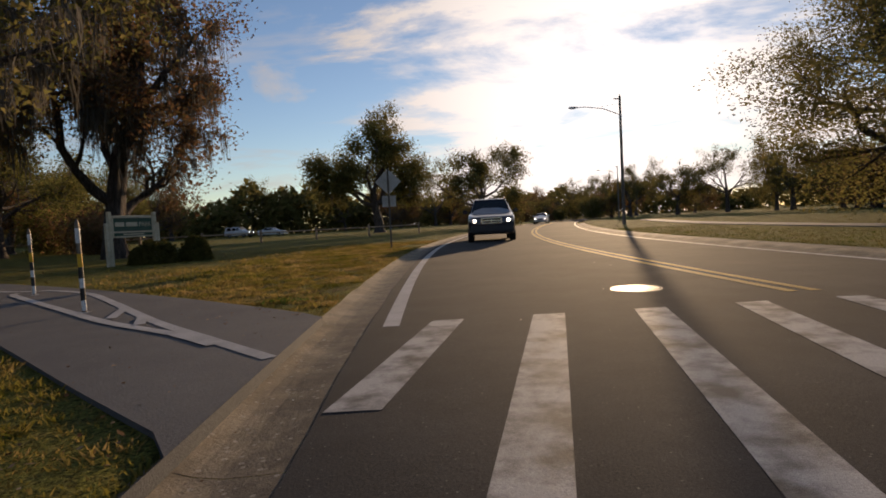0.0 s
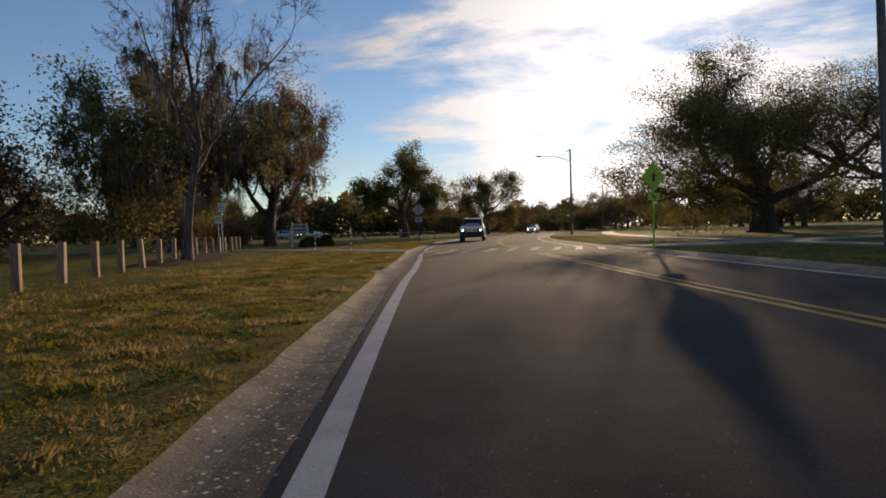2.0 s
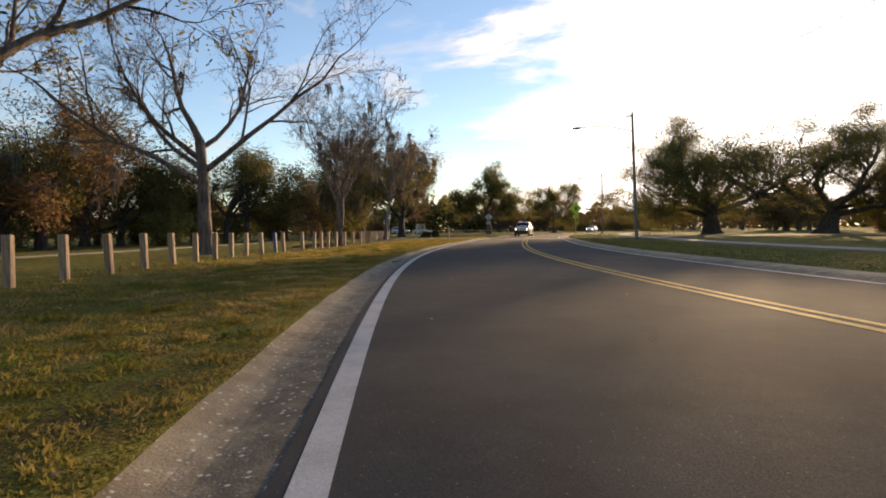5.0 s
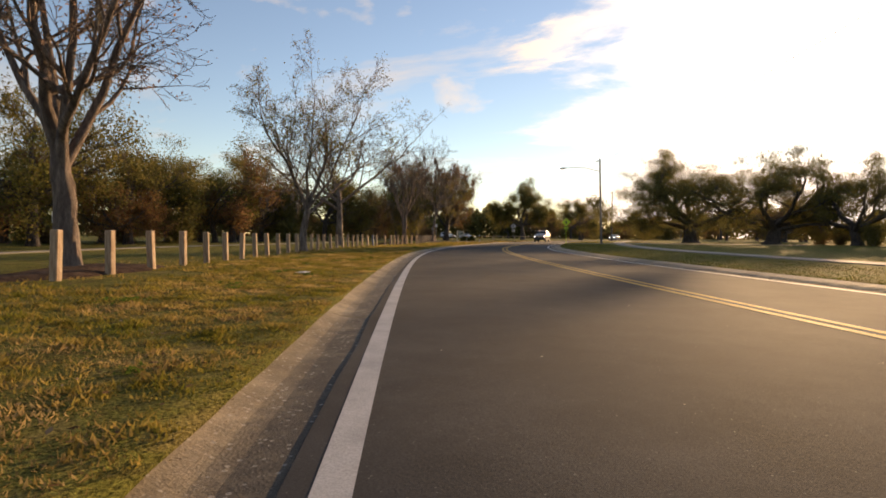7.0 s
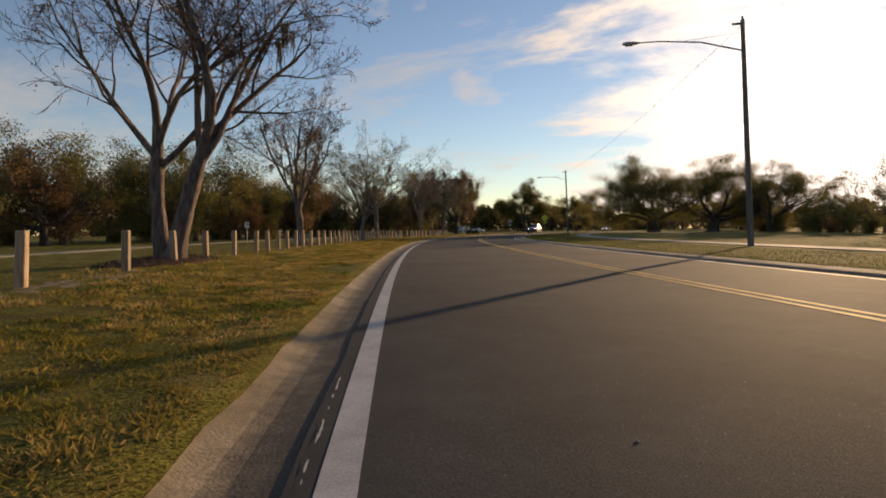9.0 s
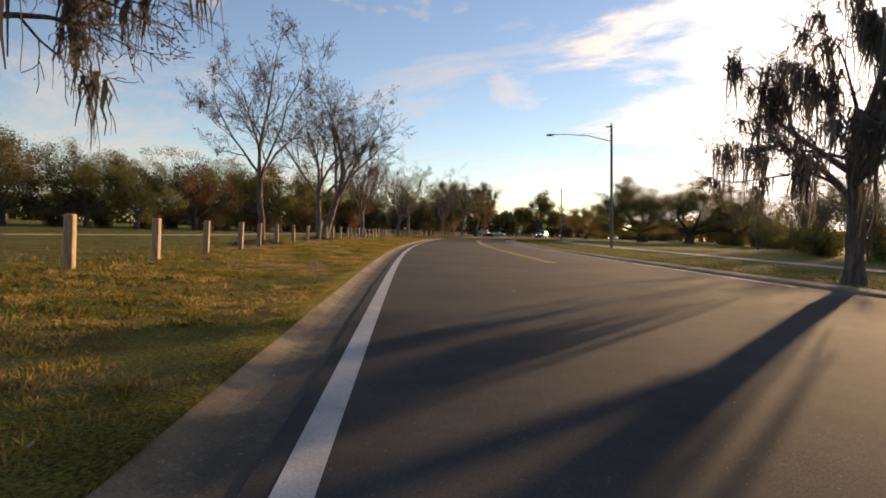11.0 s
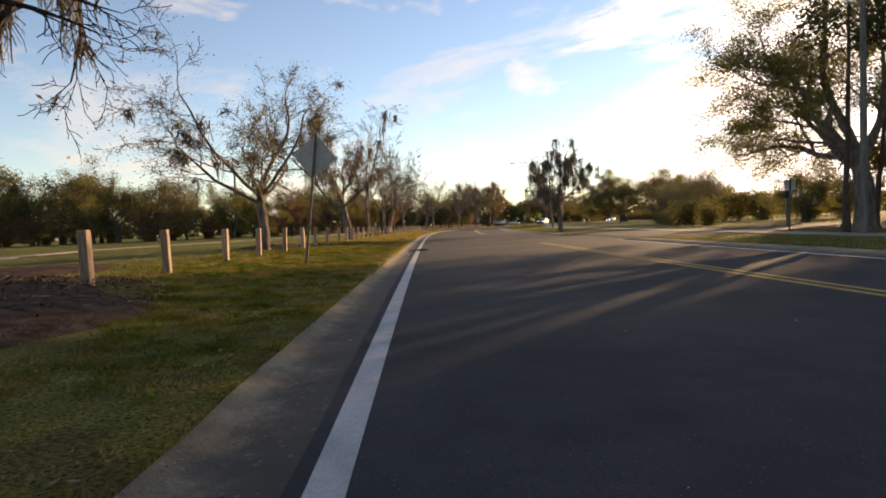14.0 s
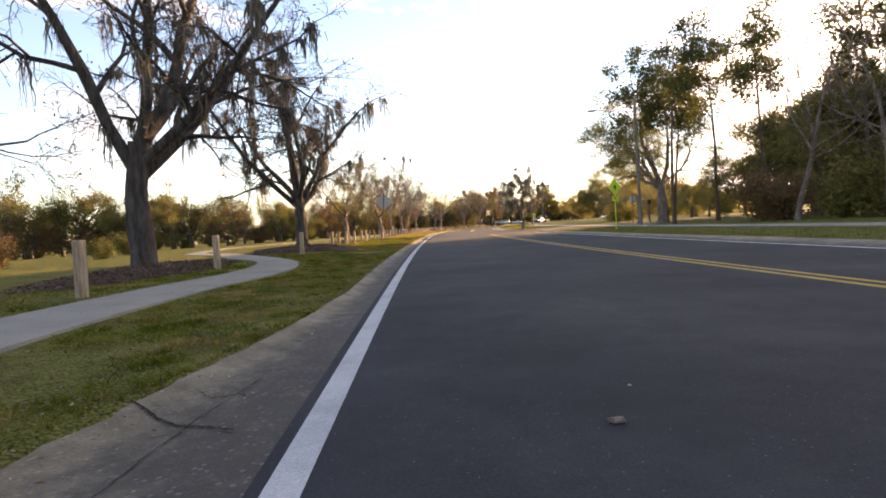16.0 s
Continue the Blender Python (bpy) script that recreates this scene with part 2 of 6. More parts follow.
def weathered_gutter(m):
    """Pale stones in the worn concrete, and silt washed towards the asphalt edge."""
    nt = m.node_tree
    bsdf = nt.nodes["Principled BSDF"]
    under = bsdf.inputs["Base Color"].links[0].from_socket
    co = nt.nodes.new("ShaderNodeTexCoord")

    def blend(fac, a, colour):
        mix = nt.nodes.new("ShaderNodeMix")
        mix.data_type = "RGBA"
        nt.links.new(fac, mix.inputs["Factor"])
        nt.links.new(a, mix.inputs["A"])
        mix.inputs["B"].default_value = (*colour, 1)
        return mix.outputs["Result"]

    def ramped(value, lo, hi, a=0.0, b=1.0):
        r = nt.nodes.new("ShaderNodeMapRange")
        r.interpolation_type = "SMOOTHSTEP"
        for k, v in (("From Min", lo), ("From Max", hi), ("To Min", a), ("To Max", b)):
            r.inputs[k].default_value = v
        nt.links.new(value, r.inputs["Value"])
        return r.outputs[0]

    def maths(op, a, b):
        n = nt.nodes.new("ShaderNodeMath")
        n.operation = op
        for sock, v in zip(n.inputs, (a, b)):
            if isinstance(v, float):
                sock.default_value = v
            else:
                nt.links.new(v, sock)
        return n.outputs[0]

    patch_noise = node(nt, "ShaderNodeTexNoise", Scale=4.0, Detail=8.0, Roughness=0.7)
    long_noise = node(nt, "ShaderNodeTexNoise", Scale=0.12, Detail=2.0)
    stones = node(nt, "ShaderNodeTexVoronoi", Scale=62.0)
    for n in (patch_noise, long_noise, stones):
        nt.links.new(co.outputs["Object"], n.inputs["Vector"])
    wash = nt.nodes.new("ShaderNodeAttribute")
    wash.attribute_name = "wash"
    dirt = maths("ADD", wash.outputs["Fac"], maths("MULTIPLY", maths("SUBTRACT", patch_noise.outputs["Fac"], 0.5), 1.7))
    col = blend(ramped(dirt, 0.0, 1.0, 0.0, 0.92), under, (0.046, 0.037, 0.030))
    pick = nt.nodes.new("ShaderNodeSeparateColor")
    nt.links.new(stones.outputs["Color"], pick.inputs[0])
    speck = maths("MULTIPLY", ramped(stones.outputs["Distance"], 0.34, 0.22), ramped(pick.outputs[0], 0.64, 0.72))
    shell = nt.nodes.new("ShaderNodeAttribute")
    shell.attribute_name = "shell"
    speck = maths("MULTIPLY", speck, maths("MULTIPLY", ramped(long_noise.outputs["Fac"], 0.35, 0.6, 0.35, 0.95), shell.outputs["Fac"]))
    col = blend(speck, col, (0.46, 0.43, 0.38))
    bits = node(nt, "ShaderNodeTexVoronoi", Scale=27.0)
    nt.links.new(co.outputs["Object"], bits.inputs["Vector"])
    pick2 = nt.nodes.new("ShaderNodeSeparateColor")
    nt.links.new(bits.outputs["Color"], pick2.inputs[0])
    bit = maths("MULTIPLY", ramped(bits.outputs["Distance"], 0.36, 0.26), ramped(pick2.outputs[1], 0.74, 0.80))
    col = blend(maths("MULTIPLY", bit, shell.outputs["Fac"]), col, (0.52, 0.48, 0.42))
    nt.links.new(col, bsdf.inputs["Base Color"])


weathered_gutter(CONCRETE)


def stony(m):
    """Small pale stones showing in the asphalt, and blotches of wear."""
    nt = m.node_tree
    bsdf = nt.nodes["Principled BSDF"]
    under = bsdf.inputs["Base Color"].links[0].from_socket
    co = nt.nodes.new("ShaderNodeTexCoord")
    stones = node(nt, "ShaderNodeTexVoronoi", Scale=58.0)
    blotch = node(nt, "ShaderNodeTexNoise", Scale=1.6, Detail=5.0, Roughness=0.65)
    for n in (stones, blotch):
        nt.links.new(co.outputs["Object"], n.inputs["Vector"])
    pick = nt.nodes.new("ShaderNodeSeparateColor")
    nt.links.new(stones.outputs["Color"], pick.inputs[0])
    near = nt.nodes.new("ShaderNodeMapRange")
    few = nt.nodes.new("ShaderNodeMapRange")
    tone = nt.nodes.new("ShaderNodeMapRange")
    for n, vals in ((near, (0.32, 0.18, 0.0, 1.0)), (few, (0.93, 0.99, 0.0, 0.5)), (tone, (0.3, 0.7, 0.82, 1.18))):
        for k, v in zip(("From Min", "From Max", "To Min", "To Max"), vals):
            n.inputs[k].default_value = v
    nt.links.new(stones.outputs["Distance"], near.inputs["Value"])
    nt.links.new(pick.outputs[0], few.inputs["Value"])
    nt.links.new(blotch.outputs["Fac"], tone.inputs["Value"])
    fac = nt.nodes.new("ShaderNodeMath")
    fac.operation = "MULTIPLY"
    nt.links.new(near.outputs[0], fac.inputs[0])
    nt.links.new(few.outputs[0], fac.inputs[1])
    worn = nt.nodes.new("ShaderNodeVectorMath")
    worn.operation = "SCALE"
    nt.links.new(under, worn.inputs[0])
    nt.links.new(tone.outputs[0], worn.inputs["Scale"])
    mix = nt.nodes.new("ShaderNodeMix")
    mix.data_type = "RGBA"
    nt.links.new(fac.outputs[0], mix.inputs["Factor"])
    nt.links.new(worn.outputs[0], mix.inputs["A"])
    mix.inputs["B"].default_value = (0.22, 0.21, 0.20, 1)
    nt.links.new(mix.outputs["Result"], bsdf.inputs["Base Color"])


stony(ASPHALT)
WALKWAY = material("pale_concrete", [(0.21, 0.185, 0.15), (0.29, 0.26, 0.215)], 0.85, 0.9, 60, 0.4, per_object=0.08, dist=0.008)
PAINT_W = material("white_road_paint", [(0.34, 0.335, 0.33), (0.42, 0.412, 0.40), (0.47, 0.46, 0.45)], 0.75, 2.5, 120, 0.4, dist=0.005)
PAINT_WORN = material("worn_white_road_paint", [(0.07, 0.07, 0.07), (0.22, 0.215, 0.21), (0.40, 0.39, 0.375)], 0.8, 3.2, 110, 0.4, split=(0.36, 0.58), dist=0.005)
PAINT_Y = material("yellow_road_paint", [(0.34, 0.20, 0.035), (0.50, 0.30, 0.05)], 0.8, 2.5, 120, 0.4, dist=0.005)
GRASS = material("turf", [(0.115, 0.090, 0.033), (0.140, 0.138, 0.033), (0.205, 0.165, 0.060)], 0.95, 1.7, 46, 1.0, spec=0.05, split=(0.34, 0.66), dist=0.06, grains=(0.15, 2.1))
MULCH = material("bark_mulch", [(0.045, 0.026, 0.018), (0.085, 0.050, 0.034), (0.13, 0.085, 0.06)], 0.95, 5, 45, 1.0, spec=0.1, dist=0.05)
SAND = material("bare_sand", [(0.20, 0.15, 0.10), (0.34, 0.27, 0.19)], 0.95, 2.5, 60, 0.6, spec=0.1, dist=0.03)
POST_WOOD = material("weathered_post_wood", [(0.24, 0.15, 0.09), (0.38, 0.26, 0.17), (0.46, 0.34, 0.24)], 0.8, 3, 40, 0.6, stretch=(6, 6, 0.7), per_object=0.22, dist=0.01)
BLUE_POST = material("blue_painted_wood", [(0.09, 0.12, 0.19), (0.14, 0.17, 0.24)], 0.7, 3, 40, 0.5, stretch=(6, 6, 0.7), dist=0.01)
BARK = material("grey_bark", [(0.105, 0.074, 0.060), (0.19, 0.140, 0.115), (0.285, 0.222, 0.185)], 0.9, 3, 26, 1.0, stretch=(3, 3, 0.6), dist=0.06)
BARK_DARK = material("dark_oak_bark", [(0.045, 0.034, 0.029), (0.082, 0.064, 0.056), (0.13, 0.104, 0.092)], 0.9, 3, 26, 1.0, stretch=(3, 3, 0.6), dist=0.06)
BARK_PINE = material("pine_bark", [(0.07, 0.042, 0.03), (0.15, 0.095, 0.065)], 0.9, 4, 22, 1.0, stretch=(3, 3, 0.7), dist=0.06)
LEAF_OAK = leaf_material("live_oak_leaves", [(0.115, 0.112, 0.038), (0.175, 0.155, 0.054), (0.24, 0.185, 0.078)], 0.55)
LEAF_RUST = leaf_material("rusty_winter_leaves", [(0.17, 0.090, 0.052), (0.23, 0.130, 0.070), (0.16, 0.135, 0.060)], 0.5)
LEAF_DRY = leaf_material("dry_brown_leaves", [(0.15, 0.085, 0.06), (0.26, 0.17, 0.13), (0.34, 0.24, 0.20)])
LEAF_SPRING = leaf_material("fresh_spring_leaves", [(0.15, 0.16, 0.05), (0.24, 0.225, 0.075), (0.22, 0.17, 0.075)], 0.55)
LEAF_PINE = leaf_material("pine_needles", [(0.070, 0.082, 0.030), (0.12, 0.125, 0.052)], 0.4)
LEAF_SHRUB = leaf_material("shrub_leaves", [(0.12, 0.125, 0.036), (0.19, 0.18, 0.060), (0.22, 0.17, 0.070)], 0.5)
LEAF_HEDGE = leaf_material("clipped_hedge_leaves", [(0.085, 0.085, 0.026), (0.14, 0.120, 0.040)], 0.4)
MOSS = leaf_material("grey_spanish_moss", [(0.105, 0.095, 0.084), (0.155, 0.140, 0.122), (0.205, 0.185, 0.160)], 0.35)
BLADE = leaf_material("grass_blades", [(0.072, 0.105, 0.010), (0.125, 0.142, 0.018), (0.19, 0.150, 0.040), (0.27, 0.185, 0.075)], 0.5, 2.2, 1.1)
BLADE_TAN = leaf_material("dry_grass_blades", [(0.145, 0.142, 0.026), (0.24, 0.193, 0.045), (0.34, 0.240, 0.080), (0.44, 0.300, 0.135)], 0.5, 2.2, 0.9)
FALLEN = leaf_material("fallen_leaves", [(0.10, 0.05, 0.025), (0.22, 0.13, 0.07), (0.34, 0.26, 0.18)], 0.2)
POLE_WOOD = material("grey_utility_pole", [(0.11, 0.095, 0.08), (0.20, 0.18, 0.155)], 0.85, 2, 30, 0.6, stretch=(5, 5, 0.5), dist=0.02)
STEEL = material("galvanised_steel", [(0.42, 0.43, 0.44), (0.55, 0.56, 0.57)], 0.42, 6, 60, 0.1, metal=0.85)
SIGN_BACK = material("bare_aluminium_sign_back", [(0.36, 0.34, 0.31), (0.46, 0.44, 0.40)], 0.6, 5, 60, 0.1, metal=0.3)
FLUO = plain("fluorescent_yellow_green", (0.42, 0.58, 0.03), 0.5)
BLACK = plain("black_paint", (0.02, 0.02, 0.02), 0.5)
WHITE = material("white_painted_wood", [(0.62, 0.60, 0.55), (0.78, 0.76, 0.72)], 0.6, 3, 40, 0.2)
GREEN_BOARD = material("dark_green_board", [(0.025, 0.07, 0.045), (0.035, 0.09, 0.06)], 0.5, 4, 40, 0.1)
HYD_YELLOW = material("yellow_enamel", [(0.62, 0.33, 0.02), (0.74, 0.42, 0.03)], 0.4, 8, 60, 0.1)
HYD_WHITE = material("white_enamel", [(0.62, 0.62, 0.60), (0.76, 0.76, 0.74)], 0.4, 8, 60, 0.1)
IRON = material("cast_iron", [(0.09, 0.085, 0.08), (0.16, 0.15, 0.14)], 0.46, 12, 60, 0.6, metal=0.7)
RUBBER = plain("tyre_rubber", (0.018, 0.018, 0.018), 0.85)
RUNNER = plain("dark_plastic_trim", (0.025, 0.025, 0.028), 0.55)
CHROME = plain("chrome", (0.75, 0.75, 0.76), 0.18, 1.0)
ALLOY = plain("silver_alloy", (0.5, 0.5, 0.52), 0.3, 0.9)
CARGLASS = plain("tinted_car_glass", (0.012, 0.014, 0.016), 0.05)
LAMP_GLASS = plain("lit_headlamp_lens", (0.8, 0.8, 0.8), 0.15, 0.0, (1.0, 0.96, 0.88), 9.0)
LENS = plain("clear_lamp_lens", (0.55, 0.55, 0.56), 0.12)
CAR_NAVY = plain("dark_navy_car_paint", (0.012, 0.014, 0.028), 0.28, 0.3, coat=1.0)
CAR_WHITE = plain("white_car_paint", (0.62, 0.62, 0.62), 0.3, 0.0, coat=1.0)
TURF_RUBBER = plain("black_hose_rubber", (0.02, 0.02, 0.02), 0.6)
PLASTIC_BAG = material("crumpled_white_plastic", [(0.55, 0.55, 0.55), (0.78, 0.78, 0.78)], 0.4, 30, 90, 0.3)


# ---------------------------------------------------------------- mesh helpers
def mesh(name, verts, faces, mat, smooth=False):
    me = bpy.data.meshes.new(name)
    me.from_pydata([tuple(v) for v in verts], [], [tuple(f) for f in faces])
    for m in (mat if isinstance(mat, (list, tuple)) else [mat]):
        me.materials.append(m)
    if smooth:
        me.shade_smooth()
    me.update()
    return me


def quick_mesh(name, verts, quads, mat, smooth=False):
    """A mesh of many quads from arrays."""
    verts, quads = np.asarray(verts, dtype=np.float32), np.asarray(quads, dtype=np.int32)
    me = bpy.data.meshes.new(name)
    me.vertices.add(len(verts))
    me.vertices.foreach_set("co", verts.ravel())
    me.loops.add(quads.size)
    me.loops.foreach_set("vertex_index", quads.ravel())
    me.polygons.add(len(quads))
    me.polygons.foreach_set("loop_start", np.arange(0, quads.size, quads.shape[1], dtype=np.int32))
    me.materials.append(mat)
    me.update(calc_edges=True)
    me.validate()
    if smooth:
        me.shade_smooth()
    return me


def part(name, data, parent, label="", m=None):
    """Links a mesh as one object under a thing or a part."""
    ob = new(name, data)
    ob.parent = parent
    if m is not None:
        ob.matrix_basis = m
    return tagged(ob, label)


def thing(name, m, label, category, group="", kind=""):
    ob = new(name)
    ob.empty_display_size = 0.2
    ob.matrix_basis = m
    return tagged(ob, label, category, group, kind)


def box_mesh(name, size, mat, bevel=0.0, at=(0, 0, 0), taper=1.0, segments=1):
    bm = bmesh.new()
    bmesh.ops.create_cube(bm, size=1.0)
    for v in bm.verts:
        k = taper if v.co.z > 0 else 1.0
        v.co = Vector((v.co.x * size[0] * k, v.co.y * size[1] * k, v.co.z * size[2])) + Vector(at)
    if bevel:
        bmesh.ops.bevel(bm, geom=bm.edges[:], offset=bevel, segments=segments, affect="EDGES")
    me = bpy.data.meshes.new(name)
    bm.to_mesh(me)
    bm.free()
    me.materials.append(mat)
    return me


def lathe_mesh(name, profile, mat, n=20, axis="z", smooth=True):
    """A turned shape from (radius, height) pairs."""
    verts, faces = [], []
    for r, h in profile:
        for k in range(n):
            a = 2 * math.pi * k / n
            p = (r * math.cos(a), r * math.sin(a), h)
            if axis == "x":
                p = (p[2], p[0], p[1])
            elif axis == "y":
                p = (p[0], p[2], p[1])
            verts.append(p)
    for i in range(len(profile) - 1):
        for k in range(n):
            a, b = i * n + k, i * n + (k + 1) % n
            faces.append((a, b, b + n, a + n))
    faces.append(tuple(reversed(range(n))))
    faces.append(tuple(range((len(profile) - 1) * n, len(profile) * n)))
    me = mesh(name, verts, faces, mat)
    bm = bmesh.new()
    bm.from_mesh(me)
    bmesh.ops.recalc_face_normals(bm, faces=bm.faces[:])
    bm.to_mesh(me)
    bm.free()
    if smooth:
        me.shade_smooth()
        me.set_sharp_from_angle(angle=radians(35))
    return me


def tube_arrays(points, radii, n, base=0):
    """Rings of n points along a line; returns points and quads."""
    points = np.asarray(points, dtype=float)
    d = np.gradient(points, axis=0)
    d /= np.linalg.norm(d, axis=1)[:, None] + 1e-9
    ref = np.array([0.31, 0.82, 0.48])
    u = np.cross(d, ref)
    u /= np.linalg.norm(u, axis=1)[:, None] + 1e-9
    w = np.cross(d, u)
    a = np.arange(n) * 2 * np.pi / n
    ring = points[:, None] + (u[:, None] * np.cos(a)[None, :, None] + w[:, None] * np.sin(a)[None, :, None]) * np.asarray(radii)[:, None, None]
    k = len(points)
    i, j = np.meshgrid(np.arange(k - 1), np.arange(n), indexing="ij")
    q = np.stack([i * n + j, i * n + (j + 1) % n, (i + 1) * n + (j + 1) % n, (i + 1) * n + j], axis=-1).reshape(-1, 4)
    return ring.reshape(-1, 3), q + base


def tube_mesh(name, points, radii, mat, n=10):
    v, q = tube_arrays(points, radii, n)
    faces = [tuple(f) for f in q] + [tuple(reversed(range(n))), tuple(range(len(v) - n, len(v)))]
    me = mesh(name, v, faces, mat)
    me.shade_smooth()
    me.set_sharp_from_angle(angle=radians(50))
    return me


# ---------------------------------------------------------------- line of the road
EDGE = [45.69, 39.15, 32.96, 27.12, 21.63, 16.59, 12.13, 8.23, 4.74, 1.6, -0.46, -0.68, 0.12, 0.9, 3.66, 8.4, 13.83, 20.0,
        27.08, 34.42, 41.86, 49.65, 57.83, 66.14, 74.52, 83.0, 91.54, 100.12]


def edge_base(y):
    """x of the near white line's middle, as a smooth function of y."""
    u = (y - 155.0) / -15.0 + 1
    if u < 1:
        return edge_base(155.0) + (y - 155.0) * 0.43
    if u > 26:
        return edge_base(-219.0) + (y + 219.0) * -0.57
    i = int(u)
    s = u - i
    w = ((1 - s) ** 3 / 6, (3 * s ** 3 - 6 * s * s + 4) / 6, (-3 * s ** 3 + 3 * s * s + 3 * s + 1) / 6, s ** 3 / 6)
    return sum(w[k] * EDGE[i - 1 + k] for k in range(4))


def edge_x(y):
    """The line swings out a little just before the crosswalk."""
    return edge_base(y) + 0.085 * math.exp(-((y + 4.5) / 4.4) ** 4)


def lay(y, d):
    """The place d metres to the right of the near white line."""
    slope = (edge_x(y + 0.5) - edge_x(y - 0.5))
    return edge_x(y) + d * math.sqrt(1 + slope * slope), y


def graded(y, table):
    ys, ds = zip(*sorted(table))
    return float(np.interp(y, ys, ds))


YELLOW = [(60, 3.7), (5, 4.07), (-10, 4.16), (-35, 4.28), (-60, 4.49), (-85, 4.73), (-115, 5.01), (-145, 5.08)]
FAR = [(60, 6.9), (5, 7.1), (-20, 7.3), (-50, 7.7), (-75, 8.1), (-90, 8.3), (-115, 8.6), (-145, 8.6)]


def ribbon(name, ys, offs, zs, mat, thick=0.0):
    """A strip along the road: offs and zs give its cross profile, as numbers or functions of y."""
    verts, faces = [], []
    n = len(offs)
    for y in ys:
        for o, z in zip(offs, zs):
            x, yy = lay(y, o(y) if callable(o) else o)
            verts.append((x, yy, z(y) if callable(z) else z))
    for i in range(len(ys) - 1):
        for k in range(n - 1):
            a = i * n + k
            faces.append((a, a + 1, a + n + 1, a + n))
    me = mesh(name, verts, faces, mat)
    bm = bmesh.new()
    bm.from_mesh(me)
    bmesh.ops.recalc_face_normals(bm, faces=bm.faces[:])
    if sum(f.normal.z for f in bm.faces) < 0:
        bmesh.ops.reverse_faces(bm, faces=bm.faces[:])
    bm.to_mesh(me)
    bm.free()
    return me


def steps(a, b, step):
    n = max(1, int(abs(b - a) / step + 0.5))
    return [a + (b - a) * i / n for i in range(n + 1)]


GROUND = 0.06


GUTTER_F = [0.25, 0.42, 0.58, 0.72, 0.86, 1.0]
GUTTER_Z = [0.0, -0.016, -0.022, -0.010, 0.020, 0.054]


def slab_width(y):
    """Width of the gutter's concrete."""
    wide = float(np.interp(-y, [-10, 5, 13, 20, 37, 60, 70, 94, 117, 130, 138, 144, 146.5, 148.4, 149.5, 153], [0.72, 0.70, 0.60, 0.66, 0.70, 0.68, 0.64, 0.61, 0.61, 0.71, 0.68, 0.62, 0.80, 1.12, 1.36, 1.45]))
    return -wide - 0.45 * math.exp(-((y + 7.8) / 0.75) ** 2)


def rim_at(y):
    """Where the grass begins, growing unevenly over the concrete's edge."""
    return slab_width(y) - 0.028 * noise.noise((y * 1.3, 2.0, 5.0)) - 0.020 * noise.noise((y * 5.0, 3.0, 5.0))


def shoulder(y):
    """Where the asphalt ends beyond the white line."""
    return float(np.interp(-y, [-20, 9, 14, 20, 32, 55, 68, 110, 150], [-0.19, -0.22, -0.15, -0.12, -0.13, -0.15, -0.19, -0.17, -0.14])) - 0.02 * noise.noise((y * 0.7, 4.0, 0.0)) - 0.012 * noise.noise((y * 3.0, 7.0, 0.0))



SEC_Y = np.arange(-210.0, 171.0, 0.5)
SEC_X = np.array([edge_x(y) for y in SEC_Y])
SLOPE = np.sqrt(1 + np.gradient(SEC_X, SEC_Y) ** 2)


def rise(x, y):
    """The park lies a little higher than the road, more so towards the bend's end."""
    k = ((float(np.interp(y, SEC_Y, SEC_X)) - x) / float(np.interp(y, SEC_Y, SLOPE)) - 1.0) / 4.6
    if k <= 0 or y > -20:
        return 0.0
    k = min(1.0, k)
    return k * k * (3 - 2 * k) * float(np.interp(-y, [20, 40, 60, 100, 112, 125, 132, 150], [0.0, 0.03, 0.06, 0.09, 0.14, 0.13, 0.19, 0.20]))


def ground_z(x, y):
    return GROUND + rise(x, y) + 0.018 * noise.noise((x * 0.22, y * 0.22, 0.0)) + 0.008 * noise.noise((x * 1.1, y * 1.1, 3.0))


